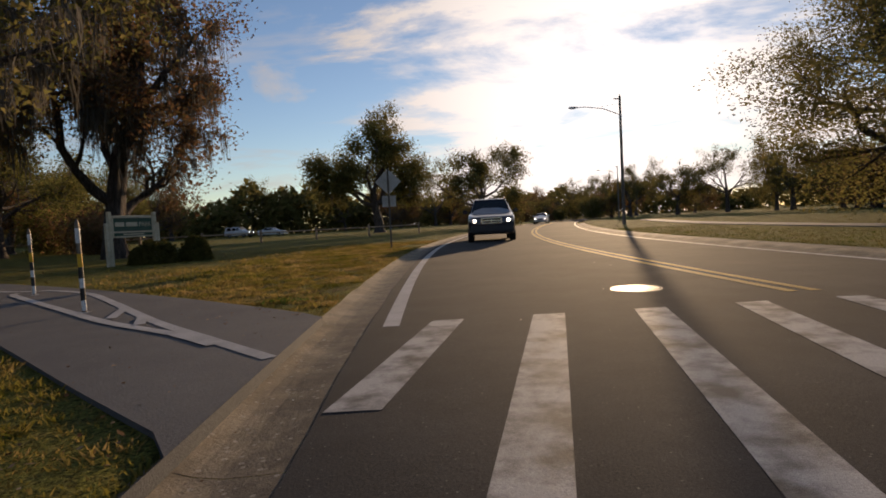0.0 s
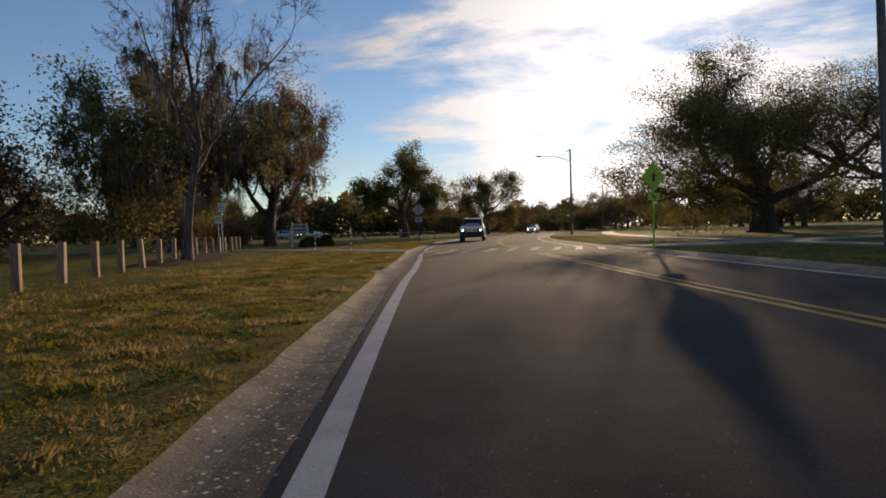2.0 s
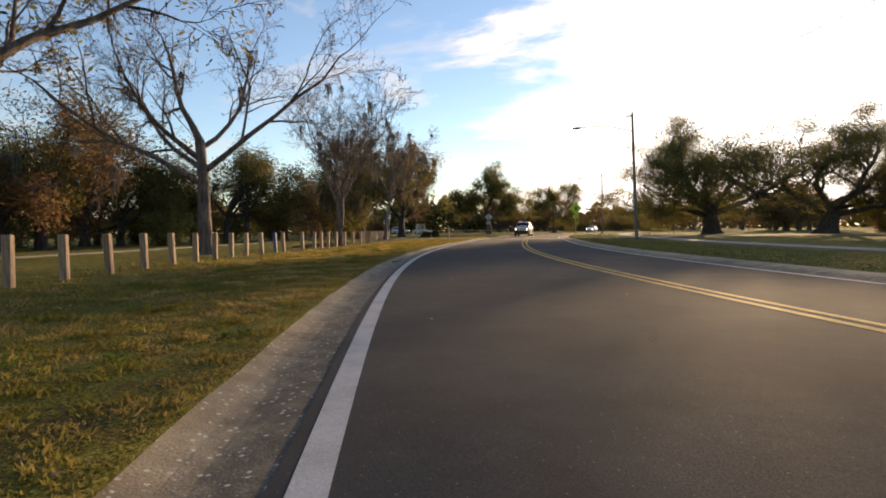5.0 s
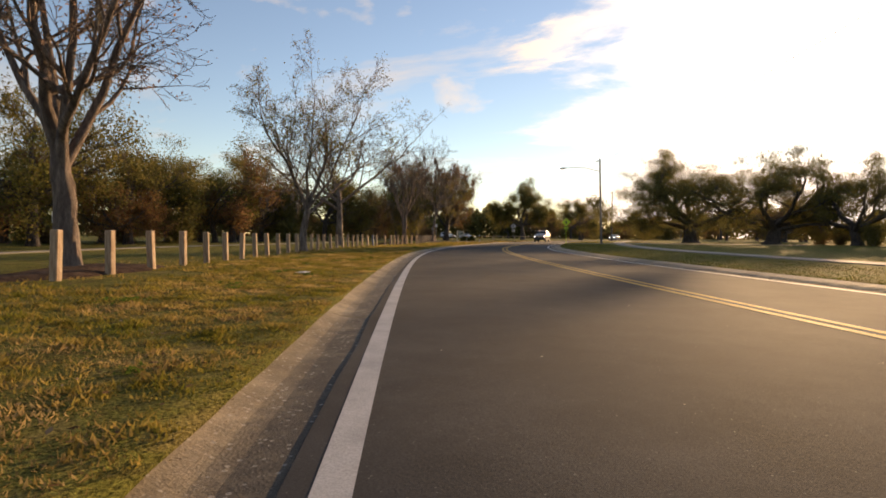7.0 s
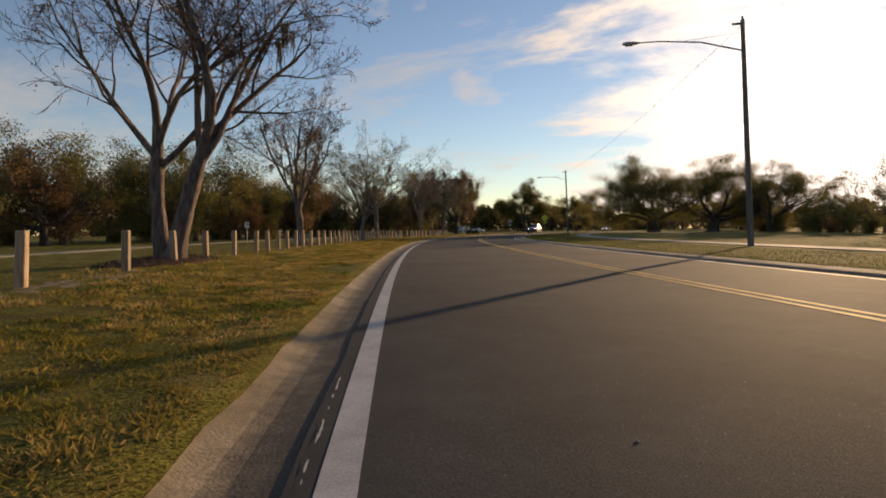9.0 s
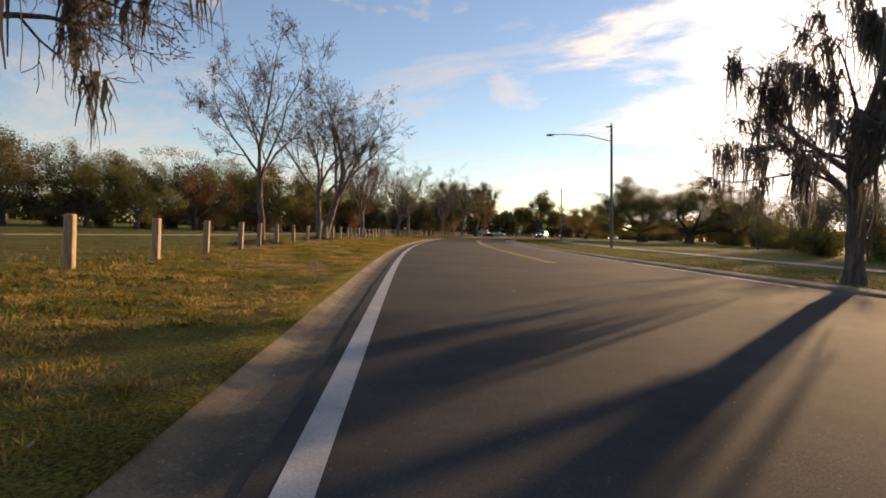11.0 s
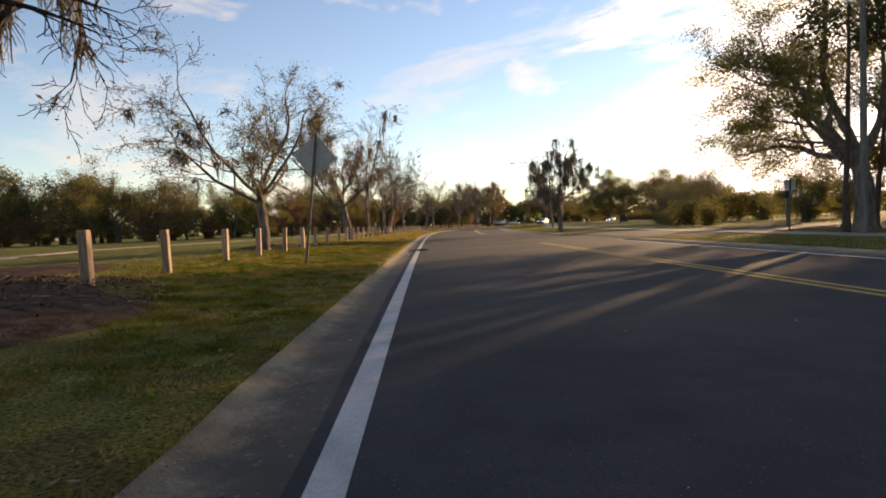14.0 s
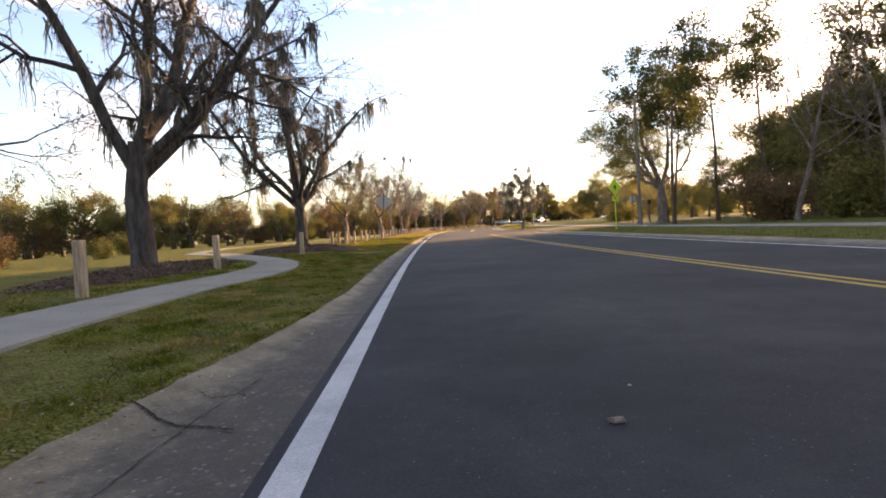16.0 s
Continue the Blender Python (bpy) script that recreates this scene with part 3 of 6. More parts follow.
# ---------------------------------------------------------------- ground and road
def build_ground():
    ys = steps(900, 170, 60)[:-1] + steps(170, 60, 6)[:-1] + steps(60, -175, 0.5)[:-1] + steps(-175, -900, 60)
    left = [-900, -500, -250, -140, -90, -65, -50, -40, -32, -26, -21, -17, -14, -11.5] + [-10 + 0.5 * i for i in range(18)] + [-0.98, 0.0]
    right = [0.5, 0.8, 1.3, 2, 3, 4, 5, 6, 7.5, 9, 11, 13.5, 17, 22, 28, 36, 46, 60, 85, 120, 200, 400, 900]
    verts, faces = [], []
    n = len(left) + 2 + len(right)
    for y in ys:
        far = graded(y, FAR) + 0.65
        rim = rim_at(y)
        for d in left:
            d = d if d < rim else rim
            x, yy = lay(y, d)
            edge = min(1.0, max(0.0, (rim - d) / 0.5))
            verts.append((x, yy, GROUND * (1 - edge) + ground_z(x, yy) * edge))
        for d in (-0.7, far + 0.30):
            verts.append((*lay(y, d), -0.15))
        for d in right:
            x, yy = lay(y, far + d - 0.18)
            edge = min(1.0, (d - 0.5) / 0.5)
            verts.append((x, yy, GROUND * (1 - edge) + ground_z(x, yy) * edge))
    for i in range(len(ys) - 1):
        for k in range(n - 1):
            a = i * n + k
            faces.append((a, a + n, a + n + 1, a + 1))
    ob = new("ground", mesh("ground", verts, faces, GRASS, True))
    tagged(ob, "patchy green and brown park grass with bare sandy spots", "ground", kind="structure")
    road = new("road", ribbon("road", steps(170, 60, 3)[:-1] + steps(60, -200, 0.5),
                              [shoulder, lambda y: graded(y, YELLOW), lambda y: graded(y, FAR) + 0.2], [0.0, 0.035, 0.0], ASPHALT))
    tagged(road, "dark grey two-lane asphalt road with fine worn grain", "road", kind="structure")
    crown = lambda d, y: 0.035 * (d / graded(y, YELLOW) if d < graded(y, YELLOW) else max(0, (graded(y, FAR) - d) / (graded(y, FAR) - graded(y, YELLOW))))

    def stripe(name, ys, d0, d1, mat, label):
        lift = 0.004
        ob = new(name, ribbon(name, ys, [d0, d1], [lambda y: crown(d0(y) if callable(d0) else d0, y) + lift,
                                                   lambda y: crown(d1(y) if callable(d1) else d1, y) + lift], mat))
        return tagged(ob, label, "road marking", kind="structure")

    stripe("edge_line", steps(160, 4.9, 1.0), -0.075, 0.075, PAINT_W, "solid white edge line painted on the asphalt")
    stripe("edge_line", steps(1.75, -200, 1.0), -0.075, 0.075, PAINT_W, "solid white edge line painted on the asphalt")
    for shift in (-0.17, 0.06):
        for a, b in ((160, 5.5), (-1.2, -88), (-110.5, -200)):
            stripe("centre_line", steps(a, b, 1.0), lambda y: graded(y, YELLOW) + shift, lambda y: graded(y, YELLOW) + shift + 0.11, PAINT_Y,
                   "solid yellow centre line, one of a double pair")
    for a, b in ((160, 5.0), (-2.5, -92), (-108, -200)):
        stripe("far_edge_line", steps(a, b, 1.0), lambda y: graded(y, FAR) - 0.075, lambda y: graded(y, FAR) + 0.075, PAINT_W,
               "solid white line at the far edge of the asphalt")
    # crosswalk bars
    for k in range(9):
        x0, y0, y1 = -0.88 + 0.92 * k, 1.5, 5.05
        a = 0.33 if k == 0 else 0.0
        verts, faces = [], []
        for i in range(7):
            f = a + (1 - a) * i / 6
            for w in (0.0, 0.29):
                x, y = x0 + 0.74 * f + w, y0 + (y1 - y0) * f
                verts.append((x, y, crown(max(0, x - edge_x(y)), y) + 0.005))
        for i in range(6):
            faces.append((2 * i, 2 * i + 1, 2 * i + 3, 2 * i + 2))
        me = mesh("crosswalk_bar", verts, faces, PAINT_WORN)
        tagged(new("crosswalk_bar", me), "worn white crosswalk bar painted on the asphalt", "road marking", "bars of the crosswalk", "structure")
    # concrete gutters, slab by slab
    wide = lambda y: slab_width(y) - 0.06
    for side, name in ((-1, "gutter"), (1, "far_gutter")):
        root = thing(name, Matrix(), "worn sandy concrete gutter with cracked joints along the road", "gutter", kind="structure")
        y = 60.0
        while y > -196:
            y1 = y - 3.05
            ys = steps(y - 0.003, y1 + 0.003, 0.3)
            if side < 0:
                offs, zs = [lambda y: shoulder(y) + 0.03] + [lambda y, f=f: wide(y) * f for f in GUTTER_F[1:]], [-0.006] + GUTTER_Z[1:]
            else:
                offs = [lambda y: graded(y, FAR) + 0.205, lambda y: graded(y, FAR) + 0.42, lambda y: graded(y, FAR) + 0.62, lambda y: graded(y, FAR) + 0.99]
                zs = [0.0, -0.022, 0.03, 0.064]
            if side > 0 and -107.5 < y < -94.5:
                y = y1
                continue
            jog = random.uniform(-0.002, 0.002)
            slab = ribbon("gutter_slab", ys, offs, [z + jog for z in zs], CONCRETE)
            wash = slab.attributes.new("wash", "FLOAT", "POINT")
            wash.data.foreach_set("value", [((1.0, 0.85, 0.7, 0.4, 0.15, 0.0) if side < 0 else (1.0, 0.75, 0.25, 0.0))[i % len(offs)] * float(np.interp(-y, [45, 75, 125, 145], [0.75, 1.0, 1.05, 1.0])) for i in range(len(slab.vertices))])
            shell = slab.attributes.new("shell", "FLOAT", "POINT")
            shell.data.foreach_set("value", [float(np.interp(-y, [5, 12, 45, 62, 70, 125, 132], [0.3, 1.0, 0.8, 0.5, 0.1, 0.1, 0.15]))] * len(slab.vertices))
            part("gutter_slab", slab, root)
            y = y1


def strip_between(name, centre, width, z, mat, lift=None, slab=None):
    """A path of the given width along a smooth line of places."""
    pts = smooth_line(centre, 8)
    verts, faces = [], []
    for i, p in enumerate(pts):
        a, b = pts[max(0, i - 1)], pts[min(len(pts) - 1, i + 1)]
        t = Vector((b[0] - a[0], b[1] - a[1])).normalized()
        for s in (-0.5, 0.5):
            w = width * s
            x, y = p[0] - t.y * w, p[1] + t.x * w
            if -6 < y < 12 and x < 3:
                x = min(x, lay(y, -0.64)[0])
            verts.append((x, y, z + rise(x, y)))
    for i in range(len(pts) - 1):
        faces.append((2 * i, 2 * i + 1, 2 * i + 3, 2 * i + 2))
    me = mesh(name, verts, faces, mat)
    bm = bmesh.new()
    bm.from_mesh(me)
    bmesh.ops.recalc_face_normals(bm, faces=bm.faces[:])
    if sum(f.normal.z for f in bm.faces) < 0:
        bmesh.ops.reverse_faces(bm, faces=bm.faces[:])
    r = bmesh.ops.extrude_face_region(bm, geom=bm.faces[:])
    for v in [g for g in r["geom"] if isinstance(g, bmesh.types.BMVert)]:
        v.co.z -= 0.12
    bmesh.ops.recalc_face_normals(bm, faces=bm.faces[:])
    bm.to_mesh(me)
    bm.free()
    return me


def smooth_line(pts, n):
    out = []
    for i in range(len(pts) - 1):
        p = [Vector(pts[max(0, min(len(pts) - 1, i + k))]) for k in (-1, 0, 1, 2)]
        for k in range(n):
            s = k / n
            out.append(0.5 * ((2 * p[1]) + (p[2] - p[0]) * s + (2 * p[0] - 5 * p[1] + 4 * p[2] - p[3]) * s * s + (3 * p[1] - p[0] - 3 * p[2] + p[3]) * s ** 3))
    out.append(Vector(pts[-1]))
    return out


build_ground()
TOP = GROUND + 0.018
tagged(new("trail", strip_between("trail", [(0.9, 1.83), (-1.15, 3.67), (-4.2, 6.42), (-8.7, 9.92), (-14, 13.2), (-22, 17.5), (-34, 22)], 2.2, TOP + 0.012, TRAIL)),
       "grey asphalt trail that crosses the grass to the road", "path", kind="structure")
tagged(new("far_trail", strip_between("far_trail", [(7.9, 2.2), (11, 2.4), (16, 4.5), (23, 6.0), (34, 4.0)], 2.6, TOP + 0.012, WALKWAY)),
       "pale concrete path leading away from the far side of the road", "path", kind="structure")
WALK_LINE = [(64, -172), (55.6, -161), (50.6, -153.2), (48.1, -149.2), (46.9, -147.2), (45.6, -144.6), (44.6, -142.2), (43.3, -140.0), (41.6, -138.2), (39.2, -136.7), (36, -134.4),
             (30.5, -130.3), (21.5, -124.3), (10, -110), (4, -92), (1.0, -77), (-6, -60), (-12, -42), (-15, -22), (-19, 0)]
tagged(new("park_walk", strip_between("park_walk", WALK_LINE, 1.1, TOP + 0.012, WALKWAY)),
       "pale concrete footpath winding through the park grass", "path", kind="structure")
tagged(new("far_walk", strip_between("far_walk", [(*lay(60, 14.5),), (*lay(30, 14.0),), (*lay(0, 14.5),), (*lay(-30, 15.0),), (*lay(-60, 15.5),), (*lay(-90, 15.5),), (*lay(-120, 14.5),), (*lay(-160, 14),)],
                                    1.5, TOP + 0.016, WALKWAY)),
       "pale concrete sidewalk beyond the far verge", "path", kind="structure")
def at_mouth(y):
    """0 at the two ends of the driveway's mouth, 1 along its middle."""
    return max(0.0, min(1.0, (-95.5 - y) / 1.4, (y + 107.8) / 1.4))


tagged(new("driveway_apron", ribbon("driveway_apron", steps(-95.5, -107.8, 0.4), [lambda y: graded(y, FAR) + 0.12, lambda y: graded(y, FAR) + 0.62, lambda y: graded(y, FAR) + 1.0, lambda y: graded(y, FAR) + 1.8],
                                    [0.005, 0.03, lambda y: 0.062 + 0.02 * at_mouth(y), lambda y: 0.058 + (TOP + 0.012 - 0.058) * at_mouth(y)], ASPHALT)),
       "asphalt ramp joining the driveway to the road", "driveway", kind="structure")


def driveway(length=44.0, half=4.5):
    """The drive flares to the apron's outer edge and narrows to its own width."""
    mouth = [(*lay(y, graded(y, FAR) + 1.78), y) for y in steps(-95.5, -107.8, 0.6)]
    mid = (Vector(mouth[0][:2]) + Vector(mouth[-1][:2])) / 2
    way = (Vector(lay(-84, 46)) - mid).normalized()
    across = Vector((way.y, -way.x))
    if across.dot(Vector(mouth[-1][:2]) - mid) < 0:
        across = -across
    rows = [0, 0.5, 1, 1.6, 2.3, 3.2, 4.5, 6, 8, 11, 15, 20, 27, 35, length]
    n, verts, faces = len(mouth), [], []
    for u in rows:
        k = 1 - math.exp(-u / 2.6)
        for i, (x, yy, y) in enumerate(mouth):
            p = (Vector((x, yy)) + way * u).lerp(mid + way * u + across * half * (2 * i / (n - 1) - 1), k)
            verts.append((p.x, p.y, 0.056 + (TOP + 0.010 - 0.056) * max(at_mouth(y), min(1, u / 3))))
    for j in range(len(rows) - 1):
        for i in range(n - 1):
            a = j * n + i
            faces.append((a, a + 1, a + n + 1, a + n))
    me = mesh("driveway", verts, faces, ASPHALT)
    if me.polygons[0].normal.z < 0:
        me.flip_normals()
    tagged(new("driveway", me), "grey asphalt driveway opening off the road", "driveway", kind="structure")


driveway()


# ---------------------------------------------------------------- trees
def grow(rng, start, way, length, radius, level, spec, tubes, tips, along):
    """One branch and, in turn, its children."""
    k = 9 if level == 0 else 6 if level < 3 else 3
    p = np.array(start, dtype=float)
    d = np.array(way, dtype=float)
    pts, rad = [p.copy()], [radius]
    taper = spec["taper"][min(level, len(spec["taper"]) - 1)]
    for i in range(k):
        d = d + rng.normal(0, spec["wander"][min(level, len(spec["wander"]) - 1)], 3) + np.array([0, 0, spec["lift"][min(level, len(spec["lift"]) - 1)]])
        d /= np.linalg.norm(d)
        p = p + d * length / k
        pts.append(p.copy())
        rad.append(radius * (1 - (1 - taper) * (i + 1) / k))
    if level == 0:
        rad[0] *= 1.45
        rad[1] *= 1.06
    tubes.append((pts, rad, (14, 8, 5, 4, 3, 3)[min(level, 5)]))
    for q in pts[1:]:
        along.append((level, q))
    if level >= spec["levels"]:
        tips.append((pts[-1], d))
        tips.append((pts[-2], d))
        return
    n = spec["children"][level]
    first = spec["first"][min(level, len(spec["first"]) - 1)]
    for c in range(n):
        f = first + (1 - first) * (c + rng.uniform(0.1, 0.9)) / n
        if c == n - 1:
            f = 1.0
        x = f * k
        i = min(k - 1, int(x))
        base = pts[i] + (pts[i + 1] - pts[i]) * (x - i)
        turn = rng.uniform(0, 2 * np.pi) if level else 2 * np.pi * (c + rng.uniform(-0.3, 0.3)) * 0.381966 * (1 if n > 3 else 1.3)
        local = np.array(pts[i + 1]) - np.array(pts[i])
        local /= np.linalg.norm(local)
        side = np.cross(local, [0.2, 0.3, 1.0] if abs(local[2]) < 0.9 else [1.0, 0, 0])
        side /= np.linalg.norm(side)
        other = np.cross(local, side)
        a = np.radians(rng.normal(spec["angle"][min(level, len(spec["angle"]) - 1)], 9)) * (0.45 if f == 1.0 else 1.0)
        w = local * np.cos(a) + (side * np.cos(turn) + other * np.sin(turn)) * np.sin(a)
        r_here = rad[i] + (rad[i + 1] - rad[i]) * (x - i)
        ratio = spec["ratio"][min(level, len(spec["ratio"]) - 1)]
        grow(rng, base, w, length * ratio * rng.uniform(0.75, 1.2) * (1.0 - 0.35 * (f - first)), r_here * (0.62 if f < 1 else 0.85), level + 1, spec, tubes, tips, along)


def leaf_cloud(rng, centres, count, spread, size, droop=0.0, squash=0.8):
    """Many small four-sided leaves round the given places."""
    centres = np.asarray(centres)
    c = centres[rng.integers(0, len(centres), count)] + rng.normal(0, spread, (count, 3)) * np.array([1, 1, squash])
    u = rng.normal(0, 1, (count, 3))
    u[:, 2] *= 0.7
    u /= np.linalg.norm(u, axis=1)[:, None]
    v = np.cross(u, rng.normal(0, 1, (count, 3)))
    v /= np.linalg.norm(v, axis=1)[:, None]
    s = size * rng.uniform(0.6, 1.4, (count, 1))
    if size >= 0.1:
        verts = np.stack([c - u * s, c + u * s * 0.5 - v * s * 0.6, c + u * s * 0.6 + v * s * 0.5], axis=1).reshape(-1, 3)
        return verts, np.arange(count * 3).reshape(-1, 3)
    verts = np.stack([c - u * s, c - v * s * 0.45, c + u * s, c + v * s * 0.45], axis=1).reshape(-1, 3)
    return verts, np.arange(count * 4).reshape(-1, 4)


def moss_strands(rng, places, per, length):
    """Hanging beards: bundles of thin tapering ribbons."""
    vs, qs, n = [], [], 0
    for p in places:
        big = (0.25 + 0.75 * rng.random() ** 1.8) * length
        for _ in range(per):
            o = np.array(p) + np.append(rng.normal(0, 0.04 + 0.05 * big, 2), rng.uniform(-0.15, 0.05))
            ln = big * rng.uniform(0.2, 1.0) ** 1.3
            a = rng.uniform(0, np.pi)
            w = np.array([np.cos(a), np.sin(a), 0]) * rng.uniform(0.012, 0.034)
            ks = 4
            sway = rng.normal(0, 0.09, 2)
            for i in range(ks + 1):
                f = i / ks
                c = o + np.array([sway[0] * f + rng.normal(0, 0.025), sway[1] * f + rng.normal(0, 0.025), -ln * f])
                ww = w * (1 - 0.75 * f) * rng.uniform(0.6, 1.4)
                vs += [c - ww, c + ww]
            for i in range(ks):
                b = n + 2 * i
                qs.append((b, b + 1, b + 3, b + 2))
            n += 2 * (ks + 1)
    return np.array(vs), np.array(qs)


OAK = dict(levels=4, children=(6, 5, 5, 4), taper=(0.6, 0.3, 0.25, 0.3, 0.3), wander=(0.06, 0.16, 0.2, 0.2, 0.2), lift=(0.02, 0.05, 0.04, 0.0, 0.0),
           first=(0.55, 0.35, 0.3, 0.3), angle=(58, 42, 42, 45), ratio=(1.35, 0.58, 0.55, 0.5))
BARE = dict(levels=5, children=(5, 5, 5, 5, 4), taper=(0.62, 0.3, 0.25, 0.2, 0.2), wander=(0.05, 0.13, 0.15, 0.17, 0.2), lift=(0.03, 0.09, 0.07, 0.04, 0.03),
            first=(0.66, 0.22, 0.2, 0.18), angle=(38, 40, 42, 42), ratio=(1.45, 0.58, 0.54, 0.54, 0.6))
SPREAD = dict(BARE, children=(6, 6, 5, 5, 4), first=(0.6, 0.25, 0.22, 0.2), angle=(56, 44, 44, 44), lift=(0.02, 0.07, 0.05, 0.02, 0.02), ratio=(1.35, 0.58, 0.54, 0.52, 0.58))
VASE = dict(BARE, children=(6, 6, 5, 5, 4), first=(0.74, 0.2, 0.2, 0.18), angle=(36, 38, 42, 42), ratio=(1.9, 0.5, 0.52, 0.54, 0.6), lift=(0.02, 0.07, 0.06, 0.04, 0.03))
FORKED = dict(BARE, children=(6, 7, 5, 5, 4), taper=(0.75, 0.32, 0.25, 0.2, 0.2), first=(0.7, 0.2, 0.2, 0.18), angle=(42, 50, 46, 44), ratio=(2.3, 0.5, 0.55, 0.52, 0.56),
              wander=(0.04, 0.12, 0.18, 0.2, 0.22), lift=(0.02, 0.08, 0.0, -0.02, -0.02))
SAPLING = dict(BARE, levels=4)
OAK_WIDE = dict(OAK, children=(7, 6, 5, 4), angle=(70, 46, 42, 45), lift=(0.02, 0.06, 0.05, 0.0, 0.0), ratio=(1.9, 0.56, 0.55, 0.5))
PINE = dict(levels=3, children=(13, 6, 5), taper=(0.3, 0.25, 0.3, 0.3), wander=(0.02, 0.12, 0.18, 0.2), lift=(0.03, 0.05, 0.03, 0.0), first=(0.60, 0.35, 0.3),
            angle=(66, 45, 45), ratio=(0.16, 0.5, 0.5))
CYPRESS = dict(OAK, children=(9, 6, 5, 4), angle=(48, 42, 42, 45), first=(0.14, 0.3, 0.3, 0.3), ratio=(0.75, 0.5, 0.5, 0.5))


def build_tree(kind, seed, height, girth, spec, bark, m, label, category="tree", leaf=None, leaves=0, leaf_size=0.12, spread=0.35, moss=0, moss_len=1.0,
               stems=1, lean=0.0, trunk=0.36, group="", dry=0, clumps=1.0):
    rng = np.random.default_rng(seed)
    tubes, tips, along = [], [], []
    for s in range(stems):
        a = rng.uniform(0, 6.28) if stems == 1 else 2 * np.pi * s / stems + 0.6
        tilt = lean if stems == 1 else 0.16 + 0.1 * s
        way = np.array([math.cos(a) * tilt, math.sin(a) * tilt, 1.0])
        way /= np.linalg.norm(way)
        r = girth * (1.0 if stems == 1 else 0.72 - 0.08 * s)
        start = np.array([math.cos(a) * girth * 0.45, math.sin(a) * girth * 0.45, -0.1]) if stems > 1 else np.array([0, 0, -0.1])
        grow(rng, start, way, height * trunk, r, 0, spec, tubes, tips, along)
    top = max(q[2] for _, q in along)
    k = height / top
    vs, qs, n = [], [], 0
    for pts, rad, sides in tubes:
        v, q = tube_arrays(np.array(pts) * k, np.maximum(np.array(rad), 0.007), sides, n)
        if sides >= 7:
            mid = np.repeat(np.array(pts) * k, sides, axis=0)
            v = mid + (v - mid) * rng.normal(1.0, 0.09, (len(v), 1))
        vs.append(v)
        qs.append(q)
        n += len(v)
    root = thing(kind, m, label, category, group)
    part("trunk", quick_mesh("trunk", np.concatenate(vs), np.concatenate(qs), bark, True), root)
    centres = np.array([t[0] for t in tips]) * k
    if leaves:
        use = centres if clumps >= 1 else centres[rng.random(len(centres)) < clumps]
        v, q = leaf_cloud(rng, use, leaves, spread, leaf_size)
        tagged(part("crown", quick_mesh("crown", v, q, leaf), root), kind="stuff")
    if dry:
        v, q = leaf_cloud(rng, centres, dry, 0.10, 0.05)
        tagged(part("dry_leaves", quick_mesh("dry_leaves", v, q, LEAF_DRY), root, "last dry brown leaves on the twigs"), kind="stuff")
    if moss:
        cand = np.array([q for lv, q in along if 1 <= lv <= (2 if spec is FORKED else 3)]) * k
        cand = cand[cand[:, 2] > height * 0.28]
        pick = cand[rng.integers(0, len(cand), moss)]
        v, q = moss_strands(rng, pick, 26, moss_len)
        tagged(part("moss", quick_mesh("moss", v, q, MOSS), root, "hanging grey-brown spanish moss"), kind="stuff")
    return root


def at(x, y, turn=0.0, z=None):
    return pose(x, y, ground_z(x, y) - 0.02 if z is None else z, 0, 0, turn)


# ---- single trees along the fence
build_tree("bare_tree", 11, 12.0, 0.17, BARE, BARK, at(-8.4, -1.1, 20), "bare slender tree with hanging moss beside the fence", moss=60, moss_len=1.5, dry=500)
build_tree("bare_tree", 12, 11.0, 0.26, BARE, BARK, at(-6.2, -16.8, 70), "bare forked tree with dry seed tufts behind the fence", stems=2, moss=20, moss_len=1.2, dry=900, trunk=0.4)
build_tree("bare_tree", 13, 11.5, 0.27, SPREAD, BARK, at(-7.1, -28.4, 130), "large bare sycamore with mossy limbs", moss=14, moss_len=1.8, dry=1100)
build_tree("budding_tree", 14, 10.0, 0.20, VASE, BARK, at(-1.0, -43.8, 10), "bare tree just coming into pale leaf", leaf=LEAF_SPRING, leaves=6000, leaf_size=0.05, spread=0.16, trunk=0.3)
build_tree("bare_tree", 15, 10.8, 0.25, VASE, BARK, at(3.1, -59.4, 200), "large bare tree with pinkish twigs behind the fence", moss=10, moss_len=0.8, dry=2600, trunk=0.26)
build_tree("bare_tree", 16, 11.6, 0.34, BARE, BARK, at(9.7, -75.5, 330), "large bare double-trunked tree in a mulch bed", stems=2, moss=12, moss_len=1.0, dry=2200, trunk=0.42)
build_tree("bare_tree", 17, 9.8, 0.14, BARE, BARK, at(14.2, -86.6, 80), "slim bare tree leaning beside the fence", moss=4, moss_len=0.5, dry=1100, lean=0.06, trunk=0.46)
build_tree("bare_tree", 18, 10.0, 0.25, SPREAD, BARK, at(22.2, -101.5, 150), "bare spreading tree draped in spanish moss", moss=90, moss_len=1.7, dry=1200)
build_tree("budding_tree", 19, 7.8, 0.17, dict(SPREAD, angle=(58, 48, 46, 44), first=(0.8, 0.25, 0.22, 0.2), lift=(0.02, 0.04, 0.02, 0.0, 0.0), ratio=(1.7, 0.56, 0.54, 0.52, 0.58)), BARK, at(28.1, -115.9, 110) @ Matrix.Diagonal((1.25, 1.25, 1.0, 1)), "small tree in early leaf with tufts of moss", leaf=LEAF_SPRING, leaves=9000, leaf_size=0.032, spread=0.18, moss=30, moss_len=1.0)
